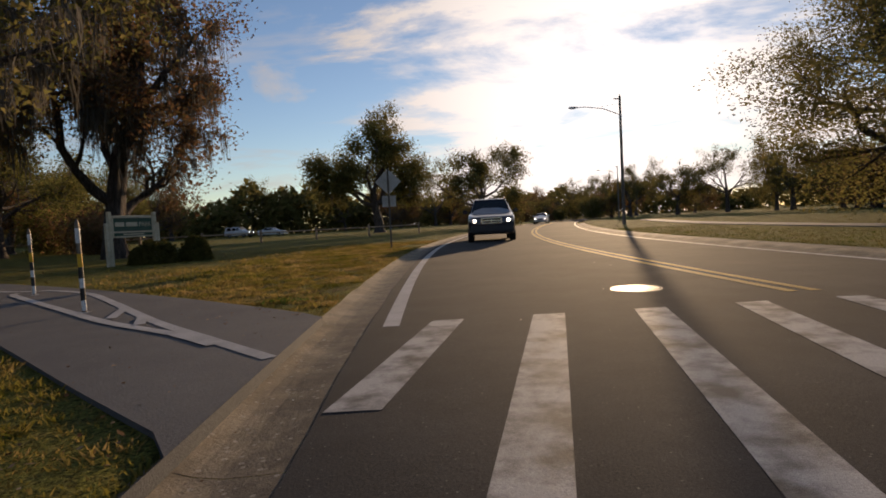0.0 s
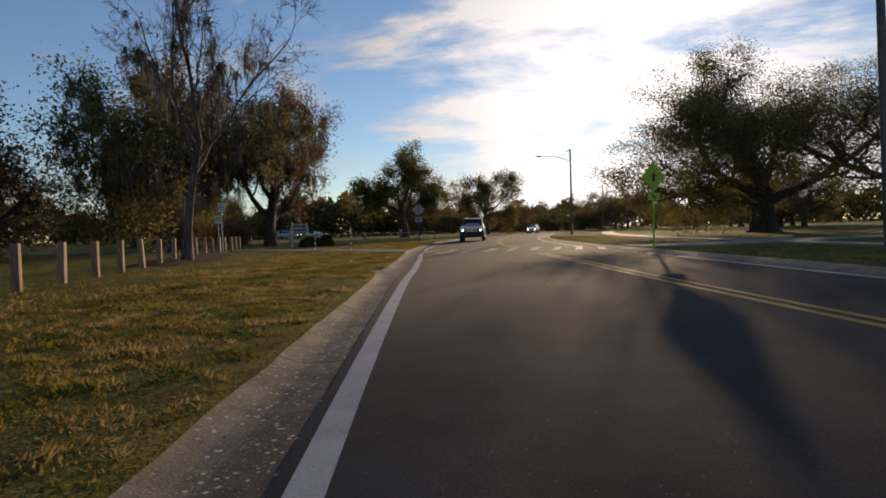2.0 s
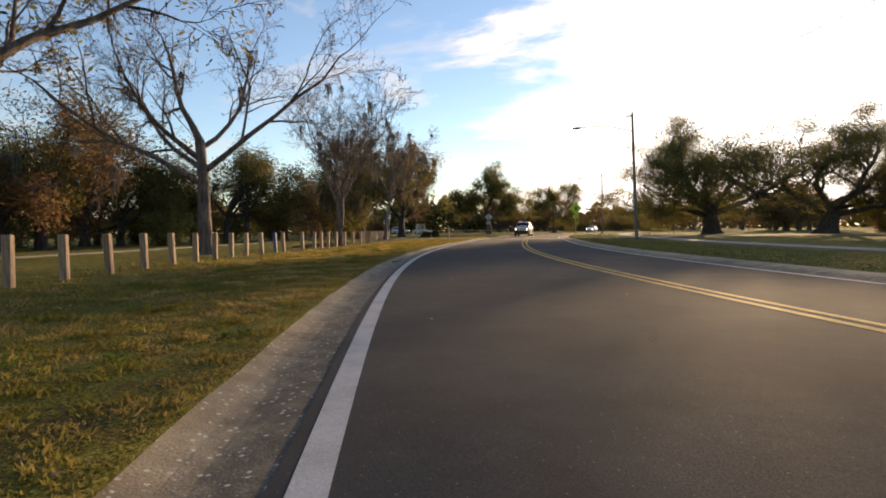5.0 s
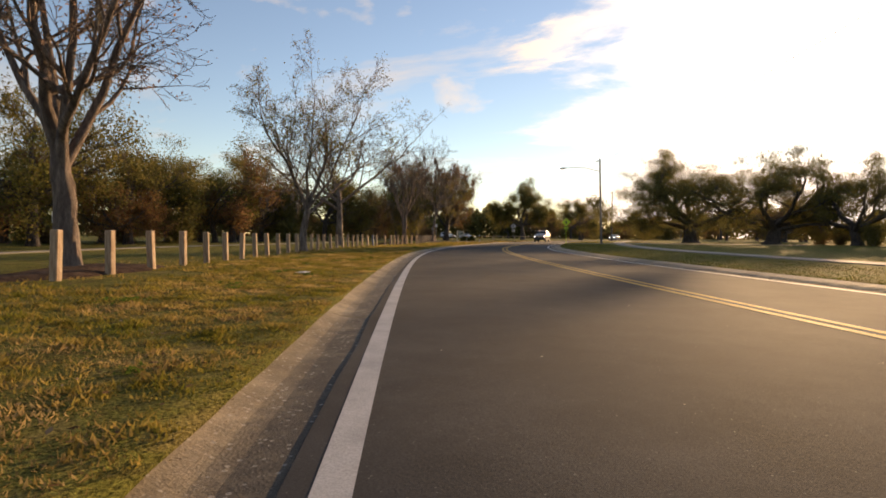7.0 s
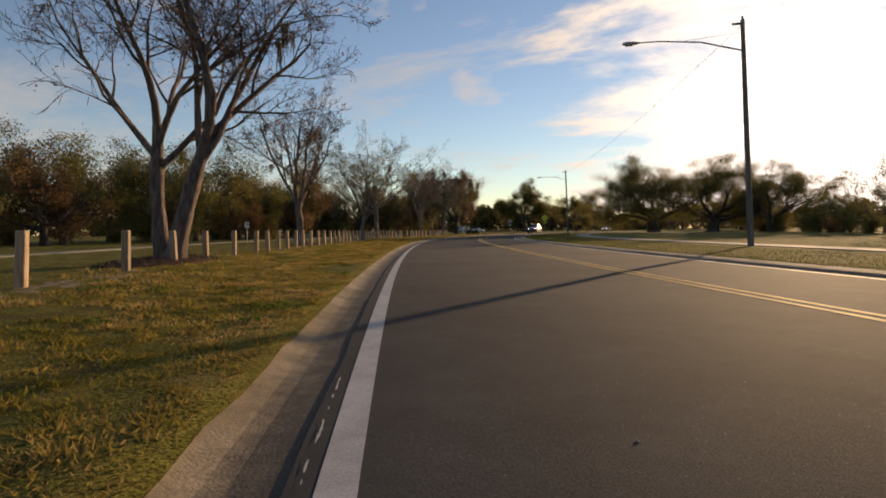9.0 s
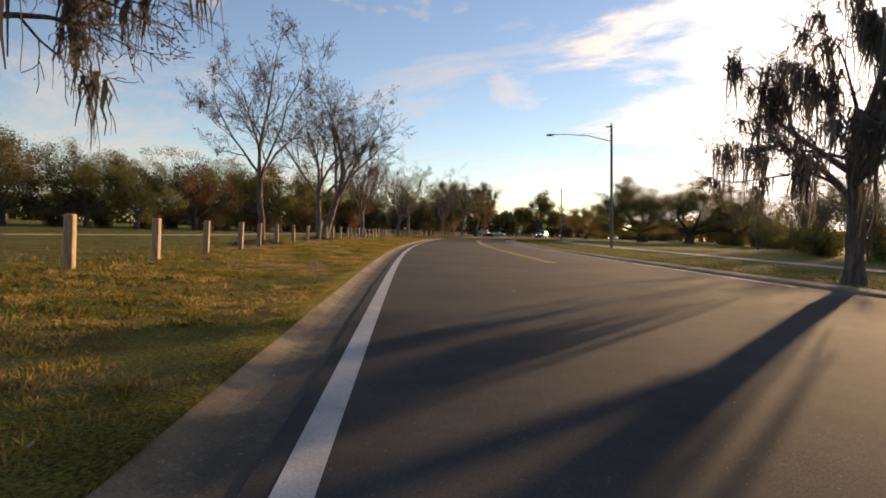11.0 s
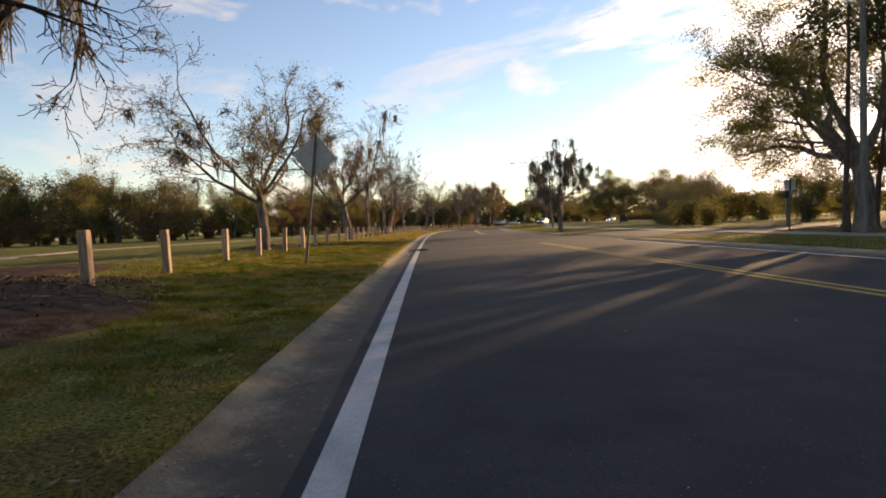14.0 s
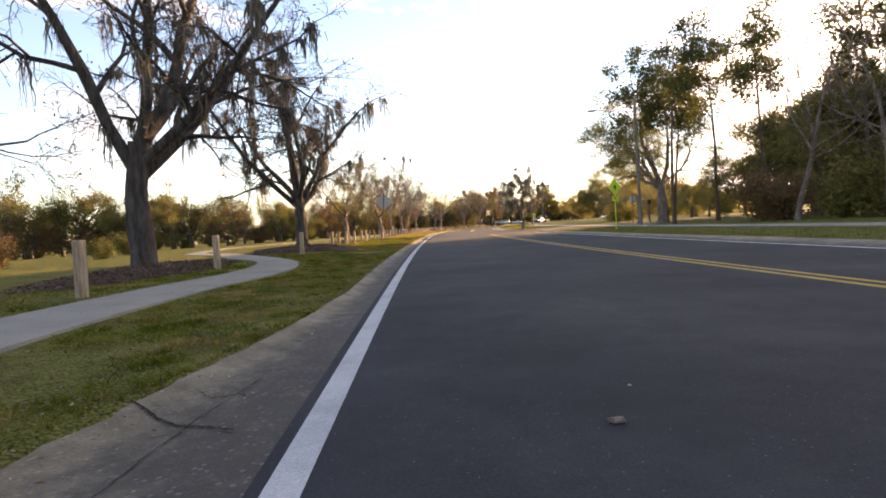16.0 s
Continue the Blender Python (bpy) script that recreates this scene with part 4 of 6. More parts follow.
build_tree("bare_tree", 20, 11.8, 0.30, FORKED, BARK_DARK, at(35.6, -129.9, 40), "big bare tree hung with long grey moss in a mulch bed", trunk=0.21, moss=130, moss_len=1.7, dry=1500)
build_tree("bare_tree", 21, 12.6, 0.33, FORKED, BARK_DARK, at(40.2, -141.4, 15), "big bare tree with mossy limbs beside the footpath", trunk=0.2, moss=120, moss_len=1.4, dry=1800)
build_tree("bare_tree", 22, 9.0, 0.2, SPREAD, BARK, at(33.5, -146.0, 60), "bare tree with pale pinkish twigs on the grass", dry=2600)
# ---- dense trees behind the park sign
build_tree("mossy_tree", 30, 13.5, 0.42, CYPRESS, BARK_DARK, at(-14.2, 24.0, 0), "dense rusty-leaved tree draped with spanish moss", leaf=LEAF_RUST, leaves=26000, leaf_size=0.10, spread=0.5, moss=420, moss_len=2.6)
build_tree("mossy_tree", 31, 13.0, 0.40, CYPRESS, BARK_DARK, at(-18.5, 19.0, 90), "dense rusty-leaved tree draped with spanish moss", leaf=LEAF_RUST, leaves=26000, leaf_size=0.10, spread=0.5, moss=420, moss_len=2.6)
build_tree("mossy_tree", 32, 12.0, 0.45, OAK, BARK_DARK, at(-15.5, 12.0, 40), "dark spreading live oak hung with moss", leaf=LEAF_OAK, leaves=22000, leaf_size=0.10, spread=0.45, moss=300, moss_len=2.2)
# ---- the far side
OAK_A = build_tree("live_oak", 40, 12.6, 0.7, dict(OAK_WIDE, angle=(75, 46, 42, 45), lift=(0.02, 0.06, 0.05, 0.01, 0.0), ratio=(2.6, 0.56, 0.55, 0.5)), BARK_DARK, at(24.4, 23.5, 0) @ Matrix.Diagonal((1.5, 1.0, 1.12, 1)), "broad live oak with heavy spreading limbs", leaf=LEAF_OAK, leaves=150000, leaf_size=0.058, spread=0.40, moss=50, moss_len=1.0)
copy_thing(OAK_A, at(33.5, 16.0, 140) @ Matrix.Diagonal((1.0, 1.0, 0.86, 1)))
copy_thing(OAK_A, at(41.0, 10.0, 250) @ Matrix.Diagonal((0.9, 0.9, 0.74, 1)))
build_tree("live_oak", 41, 14.0, 0.6, OAK, BARK_DARK, at(-7.5, 66, 0), "tall live oak with a dense dark crown beside the road", leaf=LEAF_OAK, leaves=42000, leaf_size=0.14, spread=0.5, moss=60, moss_len=1.8)
build_tree("live_oak", 42, 10.5, 0.45, OAK, BARK_DARK, at(5.5, 74, 60), "smaller live oak with an open crown", leaf=LEAF_OAK, leaves=24000, leaf_size=0.13, spread=0.45, moss=30, moss_len=1.2)
build_tree("mossy_tree", 43, 7.4, 0.2, SPREAD, BARK, at(33.9, -90.4, 0), "small bare tree smothered in grey moss", moss=170, moss_len=1.8, dry=900)
build_tree("oak_tree", 44, 13.0, 0.40, dict(OAK_WIDE, angle=(44, 44, 42, 45), first=(0.8, 0.3, 0.3, 0.3), lift=(0.02, 0.05, 0.0, 0.0, 0.0), ratio=(2.2, 0.56, 0.55, 0.5)), BARK, at(49.8, -104.6, 30) @ Matrix.Diagonal((1.1, 1.1, 1.0, 1)), "leafy oak leaning over the verge", leaf=LEAF_SPRING, leaves=95000, leaf_size=0.05, spread=0.26, trunk=0.27)
for i, (x, y, h) in enumerate([(48.5, -108, 12.8), (51.0, -111, 13.2), (53.6, -109, 14.0), (56.2, -112, 13.2), (60.5, -116, 12.4), (50.5, -103, 12.5), (63, -118, 13)]):
    build_tree("pine_tree", 50 + i, h, 0.11, PINE, BARK_PINE, at(x, y, 40 * i), "tall thin pine with a tufted dark crown", leaf=LEAF_PINE, leaves=3800, leaf_size=0.12, spread=0.23,
               trunk=0.95, group="pines beyond the far sidewalk")
for i, (x, y, h) in enumerate([(60, -122, 12.5), (63.5, -124, 13), (57, -119.5, 11)]):
    build_tree("bare_tree", 60 + i, h, 0.13, SAPLING, BARK, at(x, y, 70 * i), "tall thin bare tree among the pines", dry=400, trunk=0.5)

# ---- woods behind: four oaks, then copies of them
WOODS = []
for i in range(4):
    WOODS.append(build_tree("live_oak", 70 + i, (9.5, 11.8, 9.0, 10.5)[i], 0.36, (OAK, OAK, OAK_WIDE, OAK)[i], BARK_DARK, at(-22 - 6 * (i % 2), -4 - 9 * i, 50 * i), "dark live oak with moss at the edge of the woods", leaf=(LEAF_OAK, LEAF_OAK, LEAF_RUST, LEAF_SHRUB)[i],
                            leaves=14000, leaf_size=0.105, spread=0.42, moss=24, moss_len=1.5, group="oaks of the woods"))


# Dense oak added to block the sun; copied in rows that shade the road.
WOODS.append(build_tree("live_oak", 75, 11.0, 0.38, OAK, BARK_DARK, at(66, -88, 20), "dense dark live oak beyond the sidewalk, added to shade the road", leaf=LEAF_OAK, leaves=24000, leaf_size=0.15, spread=0.5,
                        moss=12, moss_len=1.2, group="oaks of the woods"))


def wood_line(pts, gap, scatter, seed, low=0.8, high=1.25, kinds=(0, 1, 2, 3)):
    rng = random.Random(seed)
    line = smooth_line(pts, 12)
    run = 0.0
    for a, b in zip(line, line[1:]):
        run += (b - a).length
        if run < gap:
            continue
        run = 0.0
        x, y = a.x + rng.uniform(-scatter, scatter), a.y + rng.uniform(-scatter, scatter)
        s = rng.uniform(low, high)
        copy_thing(WOODS[rng.choice(kinds)], at(x, y, rng.uniform(0, 360)) @ Matrix.Scale(s, 4))


wood_line([(-16, 4), (-24, -8), (-25, -24), (-22, -40), (-18, -62), (-28, -76), (-46, -92), (-66, -110)], 4.2, 2.0, 1, 0.62, 0.92)
wood_line([(-26, 12), (-33, -10), (-34, -30), (-31, -50), (-34, -66), (-52, -86), (-80, -110)], 5.0, 2.5, 2, 0.7, 1.0)
wood_line([(-30, -72), (-48, -88), (-68, -102), (-90, -116)], 4.6, 2.5, 8, 1.15, 1.5)
wood_line([(-22, 30), (-34, 44), (-46, 70), (-50, 100)], 6.5, 2.5, 3)
wood_line([(-45, 120), (-15, 135), (10, 150), (40, 150), (60, 120)], 7.0, 3.0, 4, 0.9, 1.3)
wood_line([(44, 12), (46, 0), (44, -14), (44, -34)], 6.0, 1.5, 5, 0.34, 0.52)
wood_line([(40, 45), (52, 70), (48, 95), (30, 110)], 6.0, 3.0, 6, 0.8, 1.1)
wood_line([(52, -72), (52, -80), (54, -90), (62, -97)], 5.0, 1.5, 7, 0.32, 0.5, (3, 3, 0))
# The next three rows, mostly out of view, are added to shade the road.
wood_line([(56, -83), (61, -81), (68, -79), (76, -77)], 4.0, 0.8, 22, 1.0, 1.15, (4,))
wood_line([(60, -91), (64, -96), (69, -102)], 4.5, 0.6, 23, 0.9, 1.05, (4,))
wood_line([(65, -106), (69, -112), (74, -120), (79, -128)], 5.2, 0.8, 24, 0.9, 1.1, (0, 3))
wood_line([(53.5, -106), (58, -108), (62, -111)], 3.4, 0.5, 25, 0.5, 0.66, (3, 0))
wood_line([(-60, -140), (-45, -160), (-10, -185), (30, -215), (80, -230), (120, -190), (105, -150)], 9.0, 3.0, 9, 0.9, 1.2)


# ---------------------------------------------------------------- fence posts
FENCE = [(16, -13.4), (8, -11.2), (0, -9.2), (-8, -7.2), (-15, -5.6), (-20, -5.5), (-26, -5.1), (-30, -4.6), (-40, -2.2), (-50, 1.0), (-57, 3.5), (-62, 5.0), (-70, 7.9),
         (-74, 9.4), (-78.5, 11.5), (-84, 13.9), (-87, 15.3), (-92, 18.0), (-100, 21.8), (-107.5, 25.7), (-112.2, 27.7), (-117.6, 30.6), (-122, 32.5), (-127.7, 35.75), (-134.1, 39.17), (-141.0, 42.35), (-146.0, 45.2)]


def fence_post(mat):
    bm = bmesh.new()
    bmesh.ops.create_cube(bm, size=1.0)
    for v in bm.verts:
        v.co = Vector((v.co.x * 0.135, v.co.y * 0.135, v.co.z * 1.16 + 0.29))
    bmesh.ops.bevel(bm, geom=bm.edges[:], offset=0.012, segments=1, affect="EDGES")
    me = bpy.data.meshes.new("fence_post")
    bm.to_mesh(me)
    bm.free()
    me.materials.append(mat)
    return me


POST_ME, POST_BLUE = fence_post(POST_WOOD), fence_post(BLUE_POST)
post_ys = [15.6, 13.8, 12.0, 9.4, 7.6, 5.9, 4.2, 2.5, 0.8, -0.9, -2.6, -4.3, -6.0, -7.6, -9.2, -10.8, -12.2, -13.6, -14.9, -16.4, -17.8, -19.1, -20.3, -21.3, -22.3, -23.8, -25.9, -26.8, -28.2, -29.6]
post_ys += [-29.6 - 1.42 * i for i in range(1, 29)]
post_ys += [-71.6, -73.8, -76.0, -78.4, -81.3, -84.0, -86.8, -89.7, -91.9, -94.5, -97.0, -99.6, -102.2, -104.9, -107.5, -110.1, -112.2, -114.7, -117.6, -119.9, -122.1, -125.3, -127.7, -134.1, -141.0, -146.0]
rng = random.Random(7)
for i, y in enumerate(post_ys):
    x = graded(y, FENCE)
    slope = math.degrees(math.atan2(1.0, (graded(y + 1, FENCE) - graded(y - 1, FENCE)) / 2.0))
    blue = abs(y + 26.8) < 0.1
    post = new("fence_post", POST_BLUE if blue else POST_ME)
    post.matrix_basis = pose(x, y, ground_z(x, y) - 0.03, rng.uniform(-2, 2), rng.uniform(-2.5, 2.5), slope + rng.uniform(-6, 6))
    tagged(post, "wooden fence post painted faded blue" if blue else "weathered square wooden bollard post set in the grass", "post", "posts of the park fence")


# ---------------------------------------------------------------- poles, signs and street things
def lamp_pole(x, y, height, arm, turn, lean=0.0):
    root = thing("street_lamp", pose(x, y, GROUND - 0.1, 0, lean, turn), "grey wooden utility pole with a cobra-head street light", "street lamp")
    part("pole", tube_mesh("pole", [(0, 0, 0), (0, 0, height * 0.5), (0, 0, height)], [0.125, 0.105, 0.08], POLE_WOOD, 14), root)
    z = height - 1.25
    part("arm", tube_mesh("arm", [(0.1, 0, z), (arm * 0.4, 0, z + 0.45), (arm * 0.8, 0, z + 0.62), (arm, 0, z + 0.62)], [0.035, 0.032, 0.028, 0.028], STEEL, 8), root, "curved steel lamp arm")
    part("stay", tube_mesh("stay", [(0.05, 0, height - 0.5), (arm * 0.55, 0, z + 0.56)], [0.008, 0.008], STEEL, 5), root)
    head = part("lamp_head", lathe_mesh("lamp_head", [(0.02, -0.05), (0.07, 0.0), (0.13, 0.25), (0.15, 0.5), (0.10, 0.68), (0.03, 0.72)], STEEL, 12, "x"), root, "flattened grey cobra-head lamp",
                pose(arm - 0.05, 0, z + 0.62) @ Matrix.Diagonal((1, 1, 0.55, 1)))
    part("lens", box_mesh("lens", (0.34, 0.2, 0.05), LENS, 0.015, (0.42, 0, -0.14)), head)
    part("crossarm", box_mesh("crossarm", (0.5, 0.08, 0.09), POLE_WOOD, 0.01, (0.18, 0, height - 0.15)), root)
    part("insulator", lathe_mesh("insulator", [(0.03, 0), (0.05, 0.04), (0.03, 0.08), (0.045, 0.12), (0.02, 0.16)], IRON, 10), root, "", pose(0, 0, height))
    return root


lamp_pole(12.1, -5.6, 9.2, 3.6, 172, 1.8)
lamp_pole(25.9, -60.4, 9.6, 4.3, 195, 2.4)
lamp_pole(13.0, 40.0, 9.2, 3.0, 180)
lamp_pole(48.7, -109.5, 9.0, 2.6, 200)
lamp_pole(31, 98, 9.2, 3.0, 180)


def cable(a, b, sag, label):
    pts = []
    for i in range(25):
        f = i / 24
        pts.append((a[0] + (b[0] - a[0]) * f, a[1] + (b[1] - a[1]) * f, a[2] + (b[2] - a[2]) * f - sag * 4 * f * (1 - f)))
    tagged(new("overhead_cable", tube_mesh("overhead_cable", pts, [0.008] * 25, TURF_RUBBER, 5)), label, "cable")


cable((11.82, -5.6, 8.95), (25.5, -60.5, 9.35), 0.7, "thin black overhead cable sagging between roadside poles")


def diamond(name, size, mat, thick=0.006):
    me = box_mesh(name, (size, thick, size), mat, 0.0)
    me.transform(Matrix.Rotation(radians(45), 4, "Y"))
    return me


def crossing_sign(x, y, turn, name="crossing_sign"):
    root = thing(name, pose(x, y, ground_z(x, y) - 0.03, 0, 0, turn), "fluorescent yellow-green pedestrian crossing sign on a matching post", "road sign")
    part("post", box_mesh("post", (0.055, 0.055, 2.9), FLUO, 0.006, (0, 0, 1.45)), root)
    plate = part("sign_plate", diamond("sign_plate", 0.74, FLUO), root, "diamond plate with a black walking symbol", pose(0, -0.035, 2.55))
    part("symbol", box_mesh("symbol", (0.10, 0.004, 0.30), BLACK, 0.0, (0.0, -0.006, -0.02)), plate)
    part("symbol", box_mesh("symbol", (0.26, 0.004, 0.05), BLACK, 0.0, (0.02, -0.0075, 0.03)), plate)
    arrow = part("arrow_plate", box_mesh("arrow_plate", (0.5, 0.006, 0.26), FLUO, 0.0), root, "small plate with a black downward arrow", pose(0, -0.035, 1.86))
    part("symbol", box_mesh("symbol", (0.22, 0.004, 0.05), BLACK, 0.0, (0, -0.006, 0)), arrow, "", pose(0, 0, 0, 0, 35, 0))
    return root


crossing_sign(7.95, -0.3, 20)
crossing_sign(48.1, -116.3, 52)


RUST_STEEL = material("weathered_steel", [(0.10, 0.085, 0.07), (0.18, 0.15, 0.12)], 0.7, 6, 60, 0.3, metal=0.3)


def sign_from_behind(x, y, turn, size, top, plates, label, lean=0):
    root = thing("road_sign", pose(x, y, ground_z(x, y) - 0.03, 0, lean, turn), label, "road sign")
    part("post", box_mesh("post", (0.06, 0.045, top), RUST_STEEL, 0.006, (0, 0, top / 2)), root, "galvanised steel channel post")
    part("sign_plate", diamond("sign_plate", size, SIGN_BACK), root, "bare grey back of a diamond plate", pose(0, 0.03, top - size * 0.70))
    if plates:
        part("small_plate", box_mesh("small_plate", (0.5, 0.006, 0.4), SIGN_BACK, 0.0), root, "bare grey back of a small plate", pose(0, 0.03, top - size * 1.4 - 0.24))
    return root


sign_from_behind(35.05, -122.0, 28, 0.76, 3.15, False, "grey back of a diamond warning sign on a leaning steel post", 7)
def square_sign(x, y, turn):
    root = thing("road_sign", pose(x, y, ground_z(x, y) - 0.03, 0, 1.0, turn), "small square sign seen from behind on a dark post", "road sign")
    part("post", box_mesh("post", (0.07, 0.05, 2.42), RUST_STEEL, 0.006, (0, 0, 1.21)), root, "dark steel post")
    plate = part("sign_plate", box_mesh("sign_plate", (0.46, 0.008, 0.46), SIGN_BACK, 0.004), root, "dull grey back of a square plate", pose(0, 0.03, 2.12))
    for z in (-0.15, 0.15):
        part("bracket", box_mesh("bracket", (0.16, 0.02, 0.03), RUST_STEEL, 0.003), plate, "", pose(0, -0.012, z))


square_sign(47.33, -102.8, 8)
sign_from_behind(-1.9, 20.2, 5, 0.66, 2.9, True, "grey back of a diamond warning sign with a small plate below")


def small_sign(x, y, turn, height):
    root = thing("park_notice", pose(x, y, ground_z(x, y) - 0.03, 0, 0, turn), "small white notice plate on a thin steel post", "sign")
    part("post", box_mesh("post", (0.05, 0.05, height), STEEL, 0.005, (0, 0, height / 2)), root)
    plate = part("notice_plate", box_mesh("notice_plate", (0.32, 0.006, 0.42), WHITE, 0.0), root, "white plate with dark lines", pose(0, -0.032, height - 0.21))
    for k in range(3):
        part("text_bar", box_mesh("text_bar", (0.22, 0.004, 0.03), BLACK, 0.0, (0, -0.006, 0.1 - 0.09 * k)), plate)


small_sign(-10.3, 6.2, 20, 2.5)
small_sign(-11.4, 8.3, 20, 2.0)
small_sign(-6.5, -52.0, 30, 1.6)


CREAM = material("cream_painted_wood", [(0.50, 0.42, 0.29), (0.64, 0.56, 0.41)], 0.6, 3, 40, 0.2)


def park_sign():
    root = thing("park_sign", pose(-10.0, 18.0, GROUND - 0.02, 0, 0, 72) @ Matrix.Scale(0.88, 4), "cream wooden park sign with a dark green lettered board", "sign")
    for s in (-1, 1):
        part("post", box_mesh("post", (0.13, 0.13, 1.95), CREAM, 0.015, (s * 0.98, 0, 0.97)), root, "tall cream post")
        part("post", box_mesh("post", (0.12, 0.12, 1.55), CREAM, 0.015, (s * 1.11, 0, 0.77)), root, "lower cream side post")
        part("stile", box_mesh("stile", (0.07, 0.07, 0.78), CREAM, 0.01, (s * 0.88, -0.02, 1.42)), root)
    for z, h in ((1.77, 0.09), (1.22, 0.06), (1.05, 0.06)):
        part("rail", box_mesh("rail", (1.70, 0.07, h), CREAM, 0.01, (0, -0.02, z)), root)
    board = part("board", box_mesh("board", (1.69, 0.04, 0.47), GREEN_BOARD, 0.006, (0, 0, 1.49)), root, "dark green name board")
    lower = part("lower_board", box_mesh("lower_board", (1.69, 0.04, 0.11), GREEN_BOARD, 0.006, (0, 0, 1.135)), root, "narrow dark green board")
    cur = bpy.data.curves.new("word", "FONT")
    cur.body, cur.size, cur.align_x, cur.extrude = "PARK", 0.23, "CENTER", 0.004
    tmp = bpy.data.objects.new("word", cur)
    me = bpy.data.meshes.new_from_object(tmp)
    bpy.data.objects.remove(tmp)
    me.materials.clear()
    me.materials.append(CREAM)
    part("lettering", me, board, "cream raised letters", pose(0.53, -0.026, 1.42, 90, 0, 0))
    for x, w in ((-0.58, 0.38), (-0.06, 0.50)):
        part("text_bar", box_mesh("text_bar", (w, 0.008, 0.15), CREAM, 0.0, (x, -0.024, 1.495)), board)
    part("text_bar", box_mesh("text_bar", (0.9, 0.008, 0.045), CREAM, 0.0, (0, -0.024, 1.135)), lower)


park_sign()


def hedge(x, y, r, h, seed, turn=0):
    rng = np.random.default_rng(seed)
    n = 7000
    a = rng.normal(0, 1, (n, 3))
    a /= np.linalg.norm(a, axis=1)[:, None]
    a[:, 2] = np.abs(a[:, 2])
    rr = 0.80 + 0.2 * rng.random((n, 1))
    wob = 1 + 0.10 * np.sin(a[:, :1] * 7 + seed) * np.cos(a[:, 1:2] * 6)
    c = a * rr * wob * np.array([r[0], r[1], h])
    v, q = leaf_cloud(rng, c, n, 0.03, 0.045)
    root = thing("clipped_bush", at(x, y, turn), "rounded clipped green bush in front of the sign", "bush", "bushes at the park sign")
    tagged(part("foliage", quick_mesh("foliage", v, q, LEAF_HEDGE), root), kind="stuff")
    part("stem", tube_mesh("stem", [(0, 0, -0.05), (0.02, 0, h * 0.4), (0, 0.03, h * 0.8)], [0.06, 0.05, 0.03], BARK, 7), root)


hedge(-9.2, 17.7, (0.8, 0.6), 0.74, 3)
hedge(-8.3, 18.6, (0.5, 0.5), 0.84, 4)


BOLLARD_METAL = material("tarnished_bollard_steel", [(0.10, 0.075, 0.055), (0.22, 0.18, 0.14)], 0.45, 6, 50, 0.2, metal=0.4)


def bollard(x, y):
    root = thing("trail_bollard", pose(x, y, TOP, 0, random.uniform(-1, 1), 0), "slim tarnished trail bollard with yellow, black and white bands", "bollard", "bollards on the trail")
    part("tube", lathe_mesh("tube", [(0.024, -0.05), (0.024, 0.98), (0.021, 1.03), (0.012, 1.06), (0.004, 1.07)], BOLLARD_METAL, 14), root)
    for low, high, mat, label in ((0.03, 0.15, HYD_WHITE, "white reflective band"), (0.15, 0.29, BLACK, "black band"), (0.29, 0.40, HYD_WHITE, "white reflective band"), (0.40, 0.53, BLACK, "black band"),
                                  (0.53, 0.68, HYD_YELLOW, "yellow reflective band"), (0.80, 0.97, HYD_WHITE, "worn white reflective band")):
        part("band", lathe_mesh("band", [(0.0255, low), (0.0262, low + 0.01), (0.0262, high - 0.01), (0.0255, high)], mat, 14), root, label)
    part("foot_plate", lathe_mesh("foot_plate", [(0.07, 0.0), (0.07, 0.012), (0.04, 0.018)], STEEL, 14), root)


bollard(-4.12, 6.29)
bollard(-6.52, 8.78)


def trail_mark(line, w=0.11, lift=0.0):
    """A worn painted line along the given places."""
    pts = smooth_line(line, 6) if len(line) > 2 else [Vector(p) for p in line]
    z, verts, faces = TOP + 0.017 + lift, [], []
    for i, p in enumerate(pts):
        t = (pts[min(len(pts) - 1, i + 1)] - pts[max(0, i - 1)]).normalized()
        k = w * 0.5 * (1 + 0.15 * noise.noise((p.x * 6, p.y * 6, 2.0)))
        verts += [(p.x - t.y * k, p.y + t.x * k, z), (p.x + t.y * k, p.y - t.x * k, z)]
    faces = [(2 * i + 1, 2 * i + 3, 2 * i + 2, 2 * i) for i in range(len(pts) - 1)]
    tagged(new("trail_marking", mesh("trail_marking", verts, faces, PAINT_W)), "worn white line round the bollards on the trail", "road marking", "lines on the trail", "structure")


trail_mark([(-9.6, 10.6), (-7.46, 9.5), (-6.6, 9.3), (-5.5, 8.5), (-4.44, 7.3), (-2.87, 5.38), (-1.78, 4.19), (-1.15, 3.52)])
trail_mark([(-7.0, 9.1), (-6.77, 8.7), (-4.56, 6.56), (-3.32, 5.39), (-2.26, 4.55), (-1.72, 4.02)], 0.11, 0.004)
trail_mark([(-3.72, 6.4), (-3.42, 5.62)], 0.10, 0.008)
trail_mark([(-3.08, 5.60), (-2.86, 5.12)], 0.10, 0.008)


